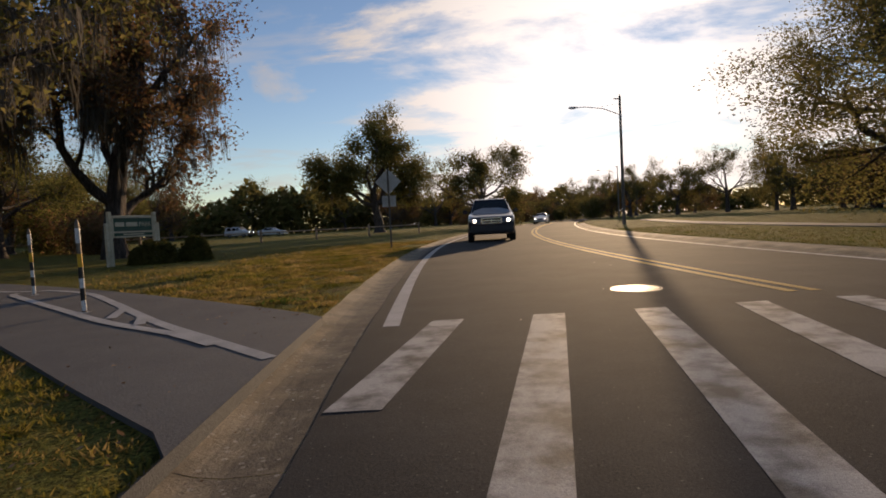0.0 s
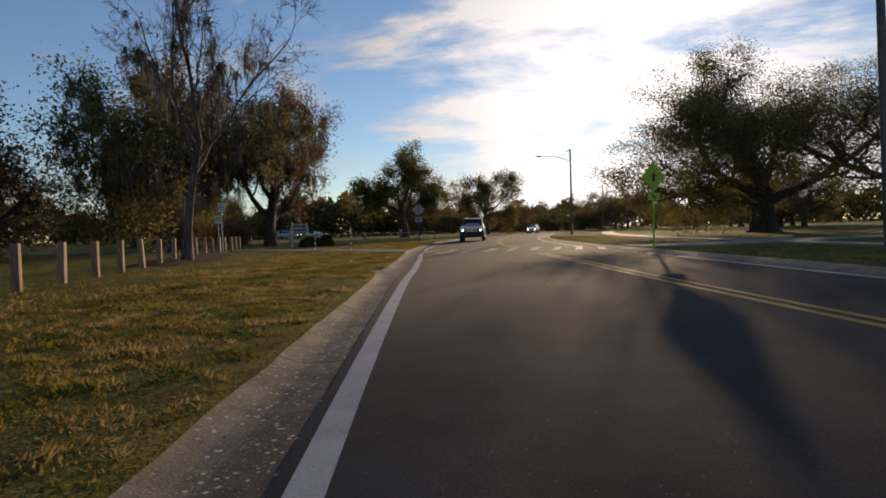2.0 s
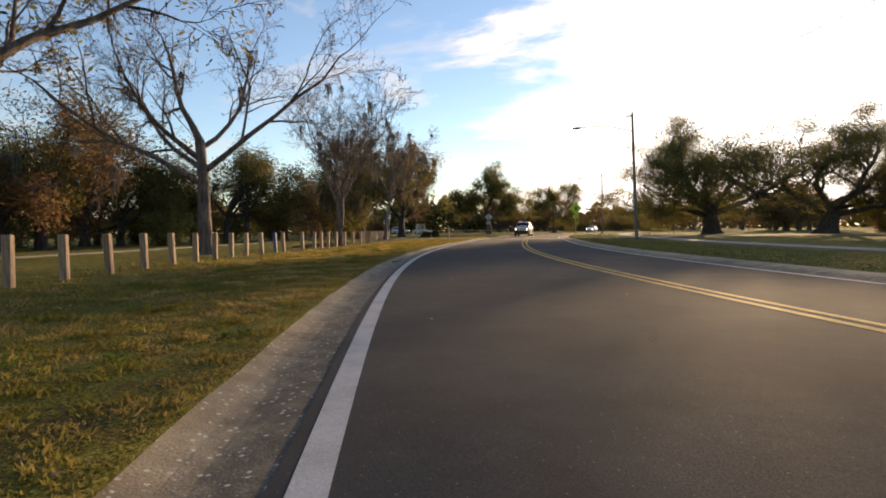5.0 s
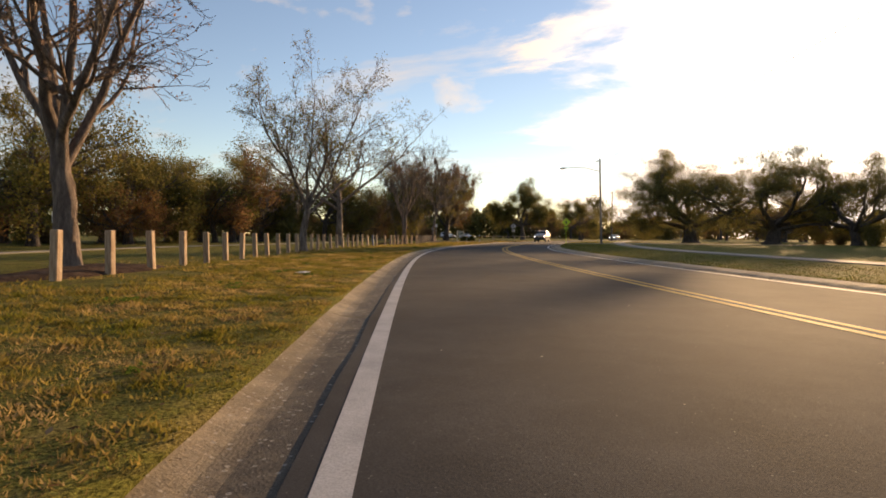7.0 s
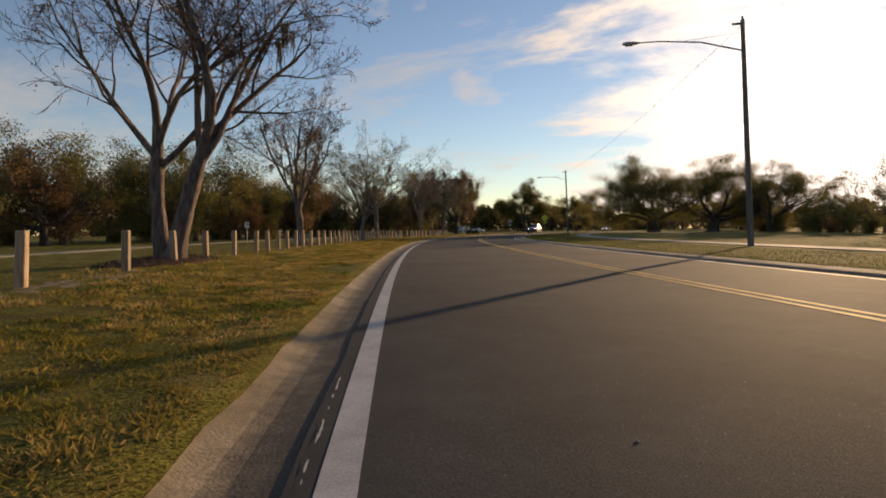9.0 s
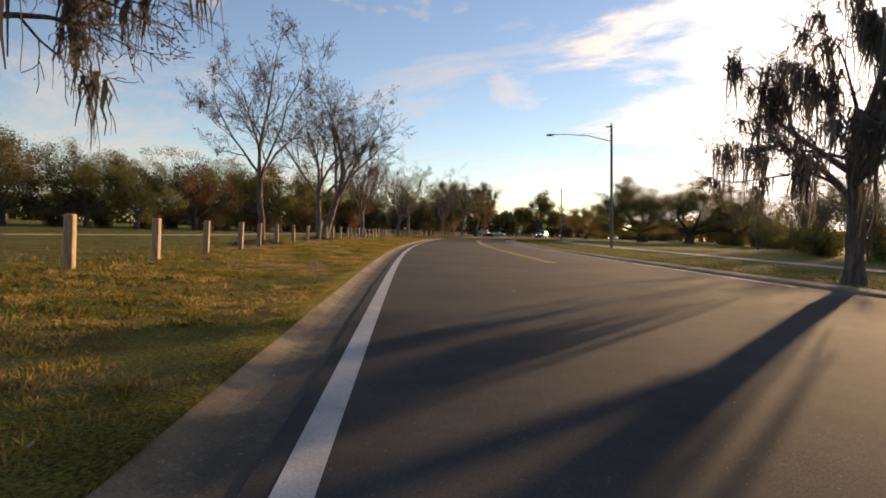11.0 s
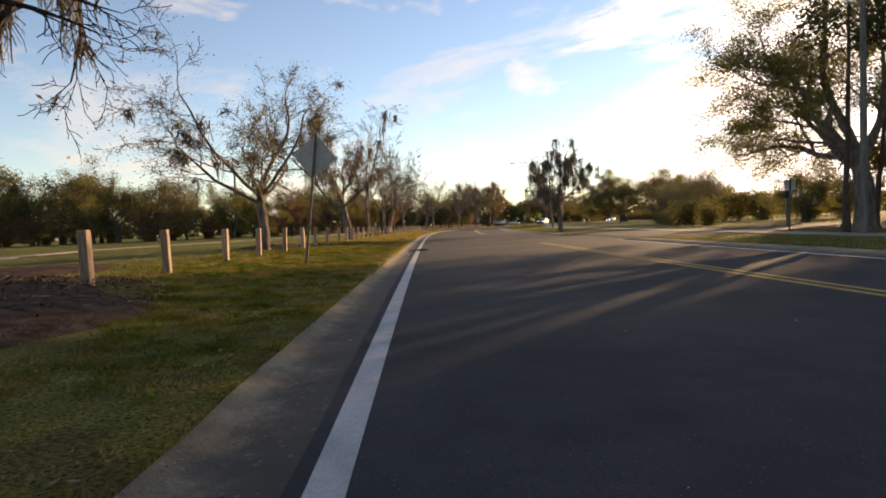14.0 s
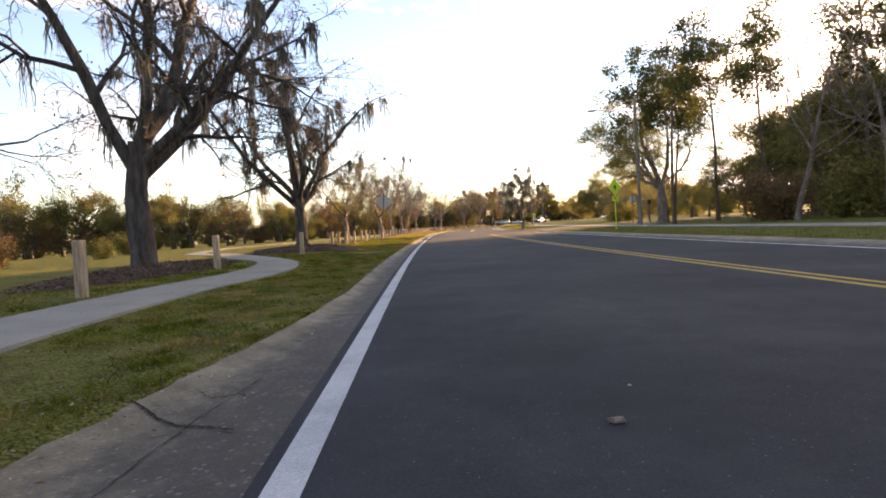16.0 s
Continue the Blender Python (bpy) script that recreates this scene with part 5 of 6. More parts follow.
def hydrant(x, y, turn):
    root = thing("fire_hydrant", pose(x, y, ground_z(x, y) - 0.03, 0, 0, turn), "yellow fire hydrant with a white bonnet", "fire hydrant")
    part("barrel", lathe_mesh("barrel", [(0.17, 0), (0.17, 0.05), (0.12, 0.06), (0.115, 0.5), (0.15, 0.52), (0.15, 0.56)], HYD_YELLOW, 20), root)
    part("bonnet", lathe_mesh("bonnet", [(0.16, 0.56), (0.15, 0.60), (0.12, 0.70), (0.05, 0.78), (0.03, 0.79), (0.03, 0.85), (0.01, 0.86)], HYD_WHITE, 20), root, "white domed bonnet")
    for s in (-1, 1):
        part("hose_outlet", lathe_mesh("hose_outlet", [(0.055, 0.1), (0.055, 0.18), (0.07, 0.18), (0.07, 0.22), (0.02, 0.24)], HYD_YELLOW, 12, "x"), root, "", pose(0, 0, 0.42, 0, 0, 0 if s > 0 else 180))
    part("steamer_outlet", lathe_mesh("steamer_outlet", [(0.08, 0.1), (0.08, 0.18), (0.10, 0.18), (0.10, 0.23), (0.03, 0.25)], HYD_YELLOW, 14, "y"), root, "", pose(0, 0, 0.36, 0, 0, 180))


hydrant(24.0, -111.6, 30)


def manhole(x, y, iron, z):
    root = thing("manhole_cover", pose(x, y, z), "round worn iron manhole cover in the asphalt", "manhole cover")
    part("lid", lathe_mesh("lid", [(0.25, -0.02), (0.25, 0.006), (0.24, 0.009)], iron, 32), root)
    part("ring", lathe_mesh("ring", [(0.30, -0.02), (0.30, 0.006), (0.262, 0.008), (0.262, -0.01)], iron, 32), root)


manhole(2.2, 6.4, IRON, 0.019)
manhole(*lay(-87.6, 5.6), material("dull_iron", [(0.05, 0.045, 0.042), (0.085, 0.075, 0.07)], 0.9, 8, 60, 0.5, spec=0.1), 0.024)


def hose_ring(x, y):
    root = thing("hose", pose(x, y, 0.0, 0, 0, 20), "loop of black rubber hose lying on the white line", "hose")
    pts = []
    for i in range(70):
        a = i / 69 * 2 * math.pi * 2.3
        r = 0.20 + 0.02 * math.sin(a * 1.7)
        pts.append((r * math.cos(a), 0.75 * r * math.sin(a), 0.025 + 0.012 * i / 20))
    pts += [(pts[-1][0] - 0.2, pts[-1][1] + 0.12, 0.03), (pts[-1][0] - 0.45, pts[-1][1] + 0.18, 0.03)]
    part("coil", tube_mesh("coil", pts, [0.014] * len(pts), TURF_RUBBER, 7), root)


hose_ring(34.55, -114.9)


def crumple(name, x, y, z, size, mat, label, category, seed):
    rng = random.Random(seed)
    bm = bmesh.new()
    bmesh.ops.create_icosphere(bm, subdivisions=3, radius=1.0)
    for v in bm.verts:
        k = 1 + 0.45 * noise.noise(v.co * 2.1 + Vector((seed, 0, 0))) + 0.2 * noise.noise(v.co * 6 + Vector((0, seed, 0)))
        v.co = Vector((v.co.x * size[0], v.co.y * size[1], max(-0.6, v.co.z) * size[2])) * k
    low = min(v.co.z for v in bm.verts)
    for v in bm.verts:
        v.co.z -= low
    me = bpy.data.meshes.new(name)
    bm.to_mesh(me)
    bm.free()
    me.materials.append(mat)
    ob = new(name, me)
    ob.matrix_basis = pose(x, y, z, 0, 0, rng.uniform(0, 360))
    return tagged(ob, label, category)


crumple("plastic_bag", 35.25, -117.3, -0.012, (0.058, 0.042, 0.036), PLASTIC_BAG, "crumpled white plastic bag in the gutter", "litter", 2)
crumple("paper_scrap", 6.9, -57.0, GROUND - 0.01, (0.22, 0.12, 0.03), PLASTIC_BAG, "flattened white paper scrap on the grass", "litter", 3)
crumple("paper_scrap", -2.14, -3.62, GROUND - 0.005, (0.085, 0.035, 0.022), PLASTIC_BAG, "flattened white paper scrap on the grass", "litter", 4)
crumple("paper_scrap", -1.28, -1.9, GROUND - 0.005, (0.07, 0.025, 0.02), PLASTIC_BAG, "flattened white paper scrap on the grass", "litter", 5)
for k, (y, d, s) in enumerate([(-32.6, -0.5, 0.11), (-31.7, -0.42, 0.07), (-31.2, -0.4, 0.08), (-37.2, -0.5, 0.05), (-139.0, 0.13, 0.09), (-131.4, -0.35, 0.05)]):
    crumple("debris_clump", *lay(y, d), -0.01, (s * 0.42, s * 0.28, s * 0.2), MULCH, "dark clump of rotted leaves by the kerb", "debris", 10 + k)
crumple("debris_clump", 1.90, -32.3, -0.022, (0.06, 0.042, 0.02), MULCH, "dark clump of rotted leaves by the kerb", "debris", 41)
crumple("brick_fragment", 53.10, -148.48, 0.012, (0.036, 0.018, 0.014), material("red_brick", [(0.16, 0.09, 0.07), (0.30, 0.20, 0.17)], 0.8, 20, 80, 0.4), "small broken piece of red brick on the asphalt", "debris", 30)


def utility_box(x, y):
    root = thing("utility_marker", pose(x, y, ground_z(x, y) - 0.03, 0, 0, 25), "dark meter box on a wooden post", "utility box")
    part("post", box_mesh("post", (0.10, 0.10, 1.75), POLE_WOOD, 0.01, (0, 0, 0.87)), root)
    part("box", box_mesh("box", (0.34, 0.16, 0.42), RUNNER, 0.02, (0, -0.02, 1.86)), root, "dark plastic box")


utility_box(48.0, -96.5)


# ---------------------------------------------------------------- mulch beds, bare patches
def patch(name, x, y, rx, ry, mat, label, category, seed, turn=0, h=0.05):
    rng = np.random.default_rng(seed)
    verts, faces = [(0, 0, h)], []
    n, rings = 40, 5
    ph = rng.uniform(0, 6.28, 4)
    for r in range(1, rings + 1):
        f = r / rings
        for k in range(n):
            a = 2 * math.pi * k / n
            w = 1 + 0.12 * math.sin(2 * a + ph[0]) + 0.09 * math.sin(3 * a + ph[1]) + 0.06 * math.sin(7 * a + ph[2])
            verts.append((rx * f * w * math.cos(a), ry * f * w * math.sin(a), h * (1 - f ** 2) + (0.02 * noise.noise((f * 7, a * 3, seed)) if f < 1 else -0.05)))
    for i, v in enumerate(verts):
        c, sn = math.cos(radians(turn)), math.sin(radians(turn))
        verts[i] = (v[0], v[1], v[2] + rise(x + v[0] * c - v[1] * sn, y + v[0] * sn + v[1] * c))
    for k in range(n):
        faces.append((0, 1 + k, 1 + (k + 1) % n))
    for r in range(rings - 1):
        for k in range(n):
            a, b = 1 + r * n + k, 1 + r * n + (k + 1) % n
            faces.append((a, a + n, b + n, b))
    ob = new(name, mesh(name, verts, faces, mat, True))
    ob.matrix_basis = pose(x, y, GROUND + 0.005, 0, 0, turn)
    return tagged(ob, label, category, kind="structure")


BEDS = [(36.2, -130.4, 4.0, 2.5, -60), (41.0, -141.8, 4.6, 1.5, -60), (9.4, -75.4, 2.6, 1.2, -65), (14.8, -87.4, 2.2, 0.9, -65), (-7.2, -16.8, 1.0, 4.0, 0), (3.2, -59.0, 1.2, 2.4, 15),
                                          (26.5, -114.0, 2.0, 1.2, -60), (-9.5, 1.5, 1.6, 6.0, 12), (27.5, -114.6, 1.8, 1.0, -60), (30.5, -125.5, 2.4, 1.6, -50)]
for i, (x, y, rx, ry, turn) in enumerate(BEDS):
    patch("mulch_bed", x, y, rx, ry, MULCH, "dark brown bark mulch bed round the trees", "mulch bed", 100 + i, turn, (0.24, 0.17)[i] if i < 2 else 0.14)
def bare_ground(x, y, rx, ry, turn, count, seed, size):
    """Ragged islands of bare sand between the tufts."""
    rng = np.random.default_rng(seed)
    c, sn = math.cos(radians(turn)), math.sin(radians(turn))
    verts, faces = [], []
    for k in range(count):
        r, a = math.sqrt(rng.random()), rng.uniform(0, 6.283)
        px, py = rx * r * math.cos(a), ry * r * math.sin(a)
        s, n, b = size * rng.uniform(0.35, 1.25) * (1.15 - 0.6 * r), 22, len(verts)
        ph = rng.uniform(0, 6.28, 3)
        lift = 0.010 + 0.012 * rng.random()
        mx, my = x + px * c - py * sn, y + px * sn + py * c
        verts.append((mx, my, ground_z(mx, my) + lift))
        for q in range(n):
            w = 2 * math.pi * q / n
            rad = s * (1 + 0.28 * math.sin(2 * w + ph[0]) + 0.2 * math.sin(5 * w + ph[1]) + 0.14 * math.sin(9 * w + ph[2]))
            vx, vy = mx + rad * 1.4 * math.cos(w) * c - rad * math.sin(w) * sn, my + rad * 1.4 * math.cos(w) * sn + rad * math.sin(w) * c
            verts.append((vx, vy, ground_z(vx, vy) - 0.004))
        faces += [(b, b + 1 + q, b + 1 + (q + 1) % n) for q in range(n)]
    tagged(new("bare_patch", mesh("bare_patch", verts, faces, SAND, True)), "bare sandy ground worn in the grass", "bare ground", kind="structure")


for i, (x, y, rx, ry, turn, count, size) in enumerate([(22.3, -95.0, 2.5, 1.3, -62, 210, 0.15), (21.0, -92.0, 1.6, 0.8, -62, 40, 0.09), (12.6, -80.3, 2.6, 0.45, -66, 40, 0.17), (16.6, -89.6, 2.8, 0.5, -64, 46, 0.20),
                                                       (26.0, -110.2, 3.6, 0.4, -62, 14, 0.26), (30.9, -119.5, 2.6, 0.4, -60, 10, 0.24), (6.0, -65.0, 2.6, 0.35, -66, 12, 0.22)]):
    bare_ground(x, y, rx, ry, turn, count, 140 + i, size)


def mulch_chips():
    """Loose bark chips and twigs on the beds nearest the road."""
    rng = np.random.default_rng(61)
    vs = []
    for (bx, by, rx, ry, turn), n, h in zip(BEDS[:5], (5200, 5200, 1600, 1400, 1800), (0.24, 0.17, 0.14, 0.14, 0.14)):
        c, sn = math.cos(radians(turn)), math.sin(radians(turn))
        for _ in range(n):
            r, a = math.sqrt(rng.random()) * 1.04, rng.uniform(0, 6.283)
            px, py = rx * r * math.cos(a), ry * r * math.sin(a)
            x, y = bx + px * c - py * sn, by + px * sn + py * c
            o = np.array([x, y, max(ground_z(x, y), GROUND + rise(x, y) + 0.005 + h * (1 - min(1.0, r) ** 2)) + rng.uniform(0.015, 0.05)])
            u = rng.normal(0, 1, 3) * np.array([1, 1, 0.3])
            u *= rng.uniform(0.02, 0.075) / np.linalg.norm(u)
            w = np.cross(u, [0.2, 0.1, 1.0]) * rng.uniform(0.15, 0.5)
            vs += [o - u, o - w, o + u, o + w]
    chip = leaf_material("bark_chips", [(0.035, 0.022, 0.016), (0.075, 0.045, 0.032), (0.15, 0.10, 0.075), (0.24, 0.18, 0.14)], 0.1, 3.0)
    tagged(new("mulch_chips", quick_mesh("mulch_chips", np.array(vs), np.arange(len(vs)).reshape(-1, 4), chip)), "loose brown bark chips on the mulch beds", "mulch", kind="stuff")


mulch_chips()


def paint_flakes():
    """Broken white paint left along the joint between asphalt and gutter."""
    rng = np.random.default_rng(17)
    verts, faces, y = [], [], -84.0
    while y > -93.8:
        ln = rng.uniform(0.04, 0.30)
        n, b = max(2, int(ln / 0.03)), len(verts)
        for i in range(n + 1):
            yy = y - ln * i / n
            d, w = -0.135 + 0.012 * noise.noise((yy * 4.0, 1.0, 2.0)), rng.uniform(0.002, 0.0075) * (0.3 if i in (0, n) else 1.0)
            for k in (-w, w):
                verts.append((*lay(yy, d + k), 0.006))
        faces += [(b + 2 * i, b + 2 * i + 1, b + 2 * i + 3, b + 2 * i + 2) for i in range(n)]
        y -= ln + rng.uniform(0.02, 0.22) * (3.0 if rng.random() < 0.12 else 1.0)
    tagged(new("paint_flakes", mesh("paint_flakes", verts, faces, PAINT_W)), "broken flakes of old white paint along the asphalt edge", "paint flakes", kind="stuff")


paint_flakes()


# ---------------------------------------------------------------- storm drain in the kerb
def storm_inlet(y):
    x, yy = lay(y, -0.95)
    turn = math.degrees(math.atan(edge_x(y - 0.5) - edge_x(y + 0.5)))
    root = thing("storm_inlet", pose(x, yy, 0.0, 0, 0, turn), "concrete storm drain inlet with a dark slot in the kerb", "storm drain")
    part("cover_slab", box_mesh("cover_slab", (0.62, 1.7, 0.07), CONCRETE, 0.015, (0.02, 0, 0.037)), root)
    # No hole is cut: a solid black block is drawn as the slot's shade.
    part("opening", box_mesh("opening", (0.06, 1.5, 0.07), BLACK, 0.0, (0.325, 0, 0.045)), root, "black block standing in for the shade in the drain slot")
    part("lid", lathe_mesh("lid", [(0.28, 0.10), (0.28, 0.124), (0.26, 0.128)], material("rusty_iron", [(0.05, 0.04, 0.035), (0.09, 0.07, 0.06)], 0.9, 8, 60, 0.5, spec=0.1), 24), root, "", pose(-0.02, 0, -0.052) @ Matrix.Diagonal((0.8, 0.8, 1, 1)))
    for k in (-0.5, -0.85):
        part("bar", box_mesh("bar", (0.03, 0.05, 0.085), WALKWAY, 0.004, (0.36, k, 0.05)), root, "pale upright bar")


storm_inlet(-108.0)


# ---------------------------------------------------------------- shrubs and distant woods
def shrub(seed, r, h, leaf, count, m, label, size=0.07):
    rng = np.random.default_rng(seed)
    root = thing("shrub", m, label, "shrub", "shrubs of the undergrowth")
    tubes, n, vs, qs, ends = [], 0, [], [], []
    for i in range(9):
        a, t = rng.uniform(0, 6.28), rng.uniform(0.2, 0.75)
        p = np.array([0.1 * math.cos(a), 0.1 * math.sin(a), -0.05])
        pts = [p]
        for k in range(4):
            p = p + np.array([math.cos(a) * t * r * 0.3, math.sin(a) * t * r * 0.3, h * 0.24]) + rng.normal(0, 0.06, 3)
            pts.append(p)
            ends.append(p)
        v, q = tube_arrays(pts, [0.035, 0.028, 0.022, 0.015, 0.006], 5, n)
        vs.append(v)
        qs.append(q)
        n += len(v)
    part("stems", quick_mesh("stems", np.concatenate(vs), np.concatenate(qs), BARK, True), root)
    v, q = leaf_cloud(rng, np.array(ends), count, 0.26 * r, size)
    v[:, 2] = np.maximum(v[:, 2], 0.02)
    tagged(part("foliage", quick_mesh("foliage", v, q, leaf), root), kind="stuff")
    return root


SHRUBS = [shrub(200, 1.6, 2.0, LEAF_SHRUB, 3000, at(-20, -14), "leafy green shrub at the edge of the woods", 0.10),
          shrub(201, 1.9, 2.6, LEAF_OAK, 3500, at(-21, -30, 40), "leafy green shrub at the edge of the woods", 0.10),
          shrub(202, 1.5, 1.7, LEAF_RUST, 2600, at(-20, -46, 80), "brownish twiggy shrub at the edge of the woods", 0.09)]


def shrub_line(pts, gap, scatter, seed, low=0.8, high=1.3, kinds=(0, 1, 2)):
    rng = random.Random(seed)
    line = smooth_line(pts, 30)
    run = 0.0
    for a, b in zip(line, line[1:]):
        run += (b - a).length
        if run < gap:
            continue
        run = 0.0
        x, y = a.x + rng.uniform(-scatter, scatter), a.y + rng.uniform(-scatter, scatter)
        copy_thing(SHRUBS[rng.choice(kinds)], at(x, y, rng.uniform(0, 360)) @ Matrix.Scale(rng.uniform(low, high), 4))


shrub_line([(-19, 6), (-28, -8), (-29, -24), (-26, -42), (-22, -62), (-32, -76), (-50, -92), (-70, -110)], 4.2, 1.6, 11, 0.45, 0.95)
shrub_line([(-18, 30), (-30, 44), (-42, 70)], 3.0, 1.2, 12, 0.8, 1.4)
shrub_line([(40, 20), (42, 2), (43, -14), (44, -30)], 3.0, 1.2, 13, 0.5, 0.9)
shrub_line([(42, -46), (40.5, -60), (41.5, -74), (44.3, -84)], 2.6, 1.2, 14, 0.6, 1.0, (0, 0, 1))
shrub_line([(54, -113), (59, -118), (64, -124), (70, -131), (78, -139)], 2.4, 0.9, 15, 0.8, 1.3, (0, 0, 2))
shrub_line([(58, -110), (64, -117), (70, -124), (78, -131)], 3.2, 0.9, 16, 0.8, 1.25, (0, 0, 2))
shrub_line([(-6, -112), (4, -119), (12, -127), (18, -136), (22, -148)], 11.0, 3.0, 17, 0.55, 1.0, (0, 0, 2))
shrub_line([(43.5, -54.7), (61.5, -56.8)], 2.2, 1.4, 19, 1.1, 1.6, (0, 0, 1))
shrub_line([(30, 100), (20, 118), (4, 130)], 3.0, 1.2, 18, 0.9, 1.5)

for i, (x, y, h) in enumerate([(38.5, -40.0, 6.5), (41.5, -43.0, 7.0), (44.5, -37.0, 7.5), (41.0, -50.0, 6.5), (43.5, -53.0, 7.0), (40.5, -56.5, 6.0), (42.5, -60.0, 6.5), (40.0, -69, 5.5), (44.0, -73, 6.0)]):
    build_tree("bare_tree", 90 + i, h, 0.08, SAPLING, BARK, at(x, y, 50 * i), "thin bare sapling in the undergrowth", leaf=LEAF_SHRUB, leaves=2200, leaf_size=0.06, spread=0.25, stems=2)


def far_woods():
    """The wooded horizon, one mass of foliage with an uneven top."""
    rng = np.random.default_rng(5)
    n = 130000
    a = rng.uniform(0, 2 * np.pi, n)
    base = 190 + 25 * np.sin(3 * a) + 14 * np.sin(7 * a + 1)
    r = base + rng.uniform(0, 22, n)
    top = 8.5 + 2.5 * np.sin(a * 23) * np.sin(a * 9 + 2) + 1.6 * np.sin(a * 61 + 1) + 1.2 * np.sin(a * 140)
    c = np.stack([20 + r * np.sin(a), -50 + r * np.cos(a) * 1.15, top * rng.random(n) ** 0.8 * 0.98], axis=1)
    v, q = leaf_cloud(rng, c, n, 0.5, 0.95)
    v[:, 2] = np.maximum(v[:, 2], 0.0)
    ob = new("distant_woods", quick_mesh("distant_woods", v, q, LEAF_OAK))
    tagged(ob, "dark distant belt of woods along the horizon", "woods", kind="stuff")


far_woods()


# ---------------------------------------------------------------- vehicles
def loft(name, stations, mat):
    """A car body from rings of (s, half_width, bottom, belt, top, roof_half)."""
    verts, faces = [], []
    for s, w, zb, belt, top, rw in stations:
        half = [(w * 0.90, zb), (w * 0.985, zb + 0.10), (w, (zb + belt) * 0.5), (w * 0.985, belt - 0.06), (w * 0.955, belt), (rw, top - 0.07 if top - belt > 0.2 else top - 0.015), (rw * 0.86, top - 0.01), (rw * 0.45, top)]
        ring = [(x, s, z) for x, z in half] + [(-x, s, z) for x, z in reversed(half)]
        verts += ring
    n = 16
    for i in range(len(stations) - 1):
        for k in range(n):
            a, b = i * n + k, i * n + (k + 1) % n
            faces.append((a, b, b + n, a + n))
    faces.append(tuple(range(n)))
    faces.append(tuple(reversed(range((len(stations) - 1) * n, len(stations) * n))))
    me = mesh(name, verts, faces, mat)
    bm = bmesh.new()
    bm.from_mesh(me)
    bmesh.ops.recalc_face_normals(bm, faces=bm.faces[:])
    bm.to_mesh(me)
    bm.free()
    me.shade_smooth()
    me.set_sharp_from_angle(angle=radians(32))
    return me


def pane(name, corners, mat, push, thick=0.012):
    """A slab with the given outer corners, pushed along its normal."""
    c = [Vector(p) for p in corners]
    nrm = (c[1] - c[0]).cross(c[2] - c[0]).normalized() * (1 if push > 0 else -1)
    out = [p + nrm * abs(push) for p in c]
    inn = [p - nrm * thick for p in c]
    k = len(c)
    faces = [tuple(range(k)), tuple(reversed(range(k, 2 * k)))] + [(i, (i + 1) % k, k + (i + 1) % k, k + i) for i in range(k)]
    me = mesh(name, out + inn, faces, mat)
    bm = bmesh.new()
    bm.from_mesh(me)
    bmesh.ops.recalc_face_normals(bm, faces=bm.faces[:])
    bm.to_mesh(me)
    bm.free()
    return me


def wheel(parent, x, s, r, width):
    sgn = 1 if x > 0 else -1
    w = part("wheel", lathe_mesh("tyre", [(r * 0.62, -width / 2), (r * 0.93, -width / 2), (r, -width / 2 + 0.03), (r, width / 2 - 0.03), (r * 0.93, width / 2), (r * 0.62, width / 2)], RUBBER, 28, "x"),
             parent, "black tyre", pose(x, s, r))
    part("rim", lathe_mesh("rim", [(r * 0.60, 0.0), (r * 0.64, sgn * 0.02), (r * 0.56, sgn * 0.012), (r * 0.5, sgn * -0.03), (r * 0.16, sgn * -0.02), (r * 0.12, sgn * 0.02)], RUNNER, 28, "x"), w, "dark wheel barrel",
         pose(sgn * (width / 2 - 0.03), 0, 0))
    for k in range(5):
        a = 2 * math.pi * k / 5
        spoke = box_mesh("spoke", (0.03, 0.085, r * 0.5), ALLOY, 0.01, (0, 0, r * 0.33))
        part("spoke", spoke, w, "silver spoke", pose(sgn * (width / 2 - 0.012), 0, 0, math.degrees(a), 0, 0))
    # The body has no cut arch; this dark disc stands in for its shade.
    part("well", lathe_mesh("well", [(r * 1.16, -0.02), (r * 1.16, 0.02), (r * 0.9, 0.02)], RUNNER, 28, "x"), w, "dark disc standing in for the wheel arch shade", pose(sgn * 0.075, 0, 0.03))


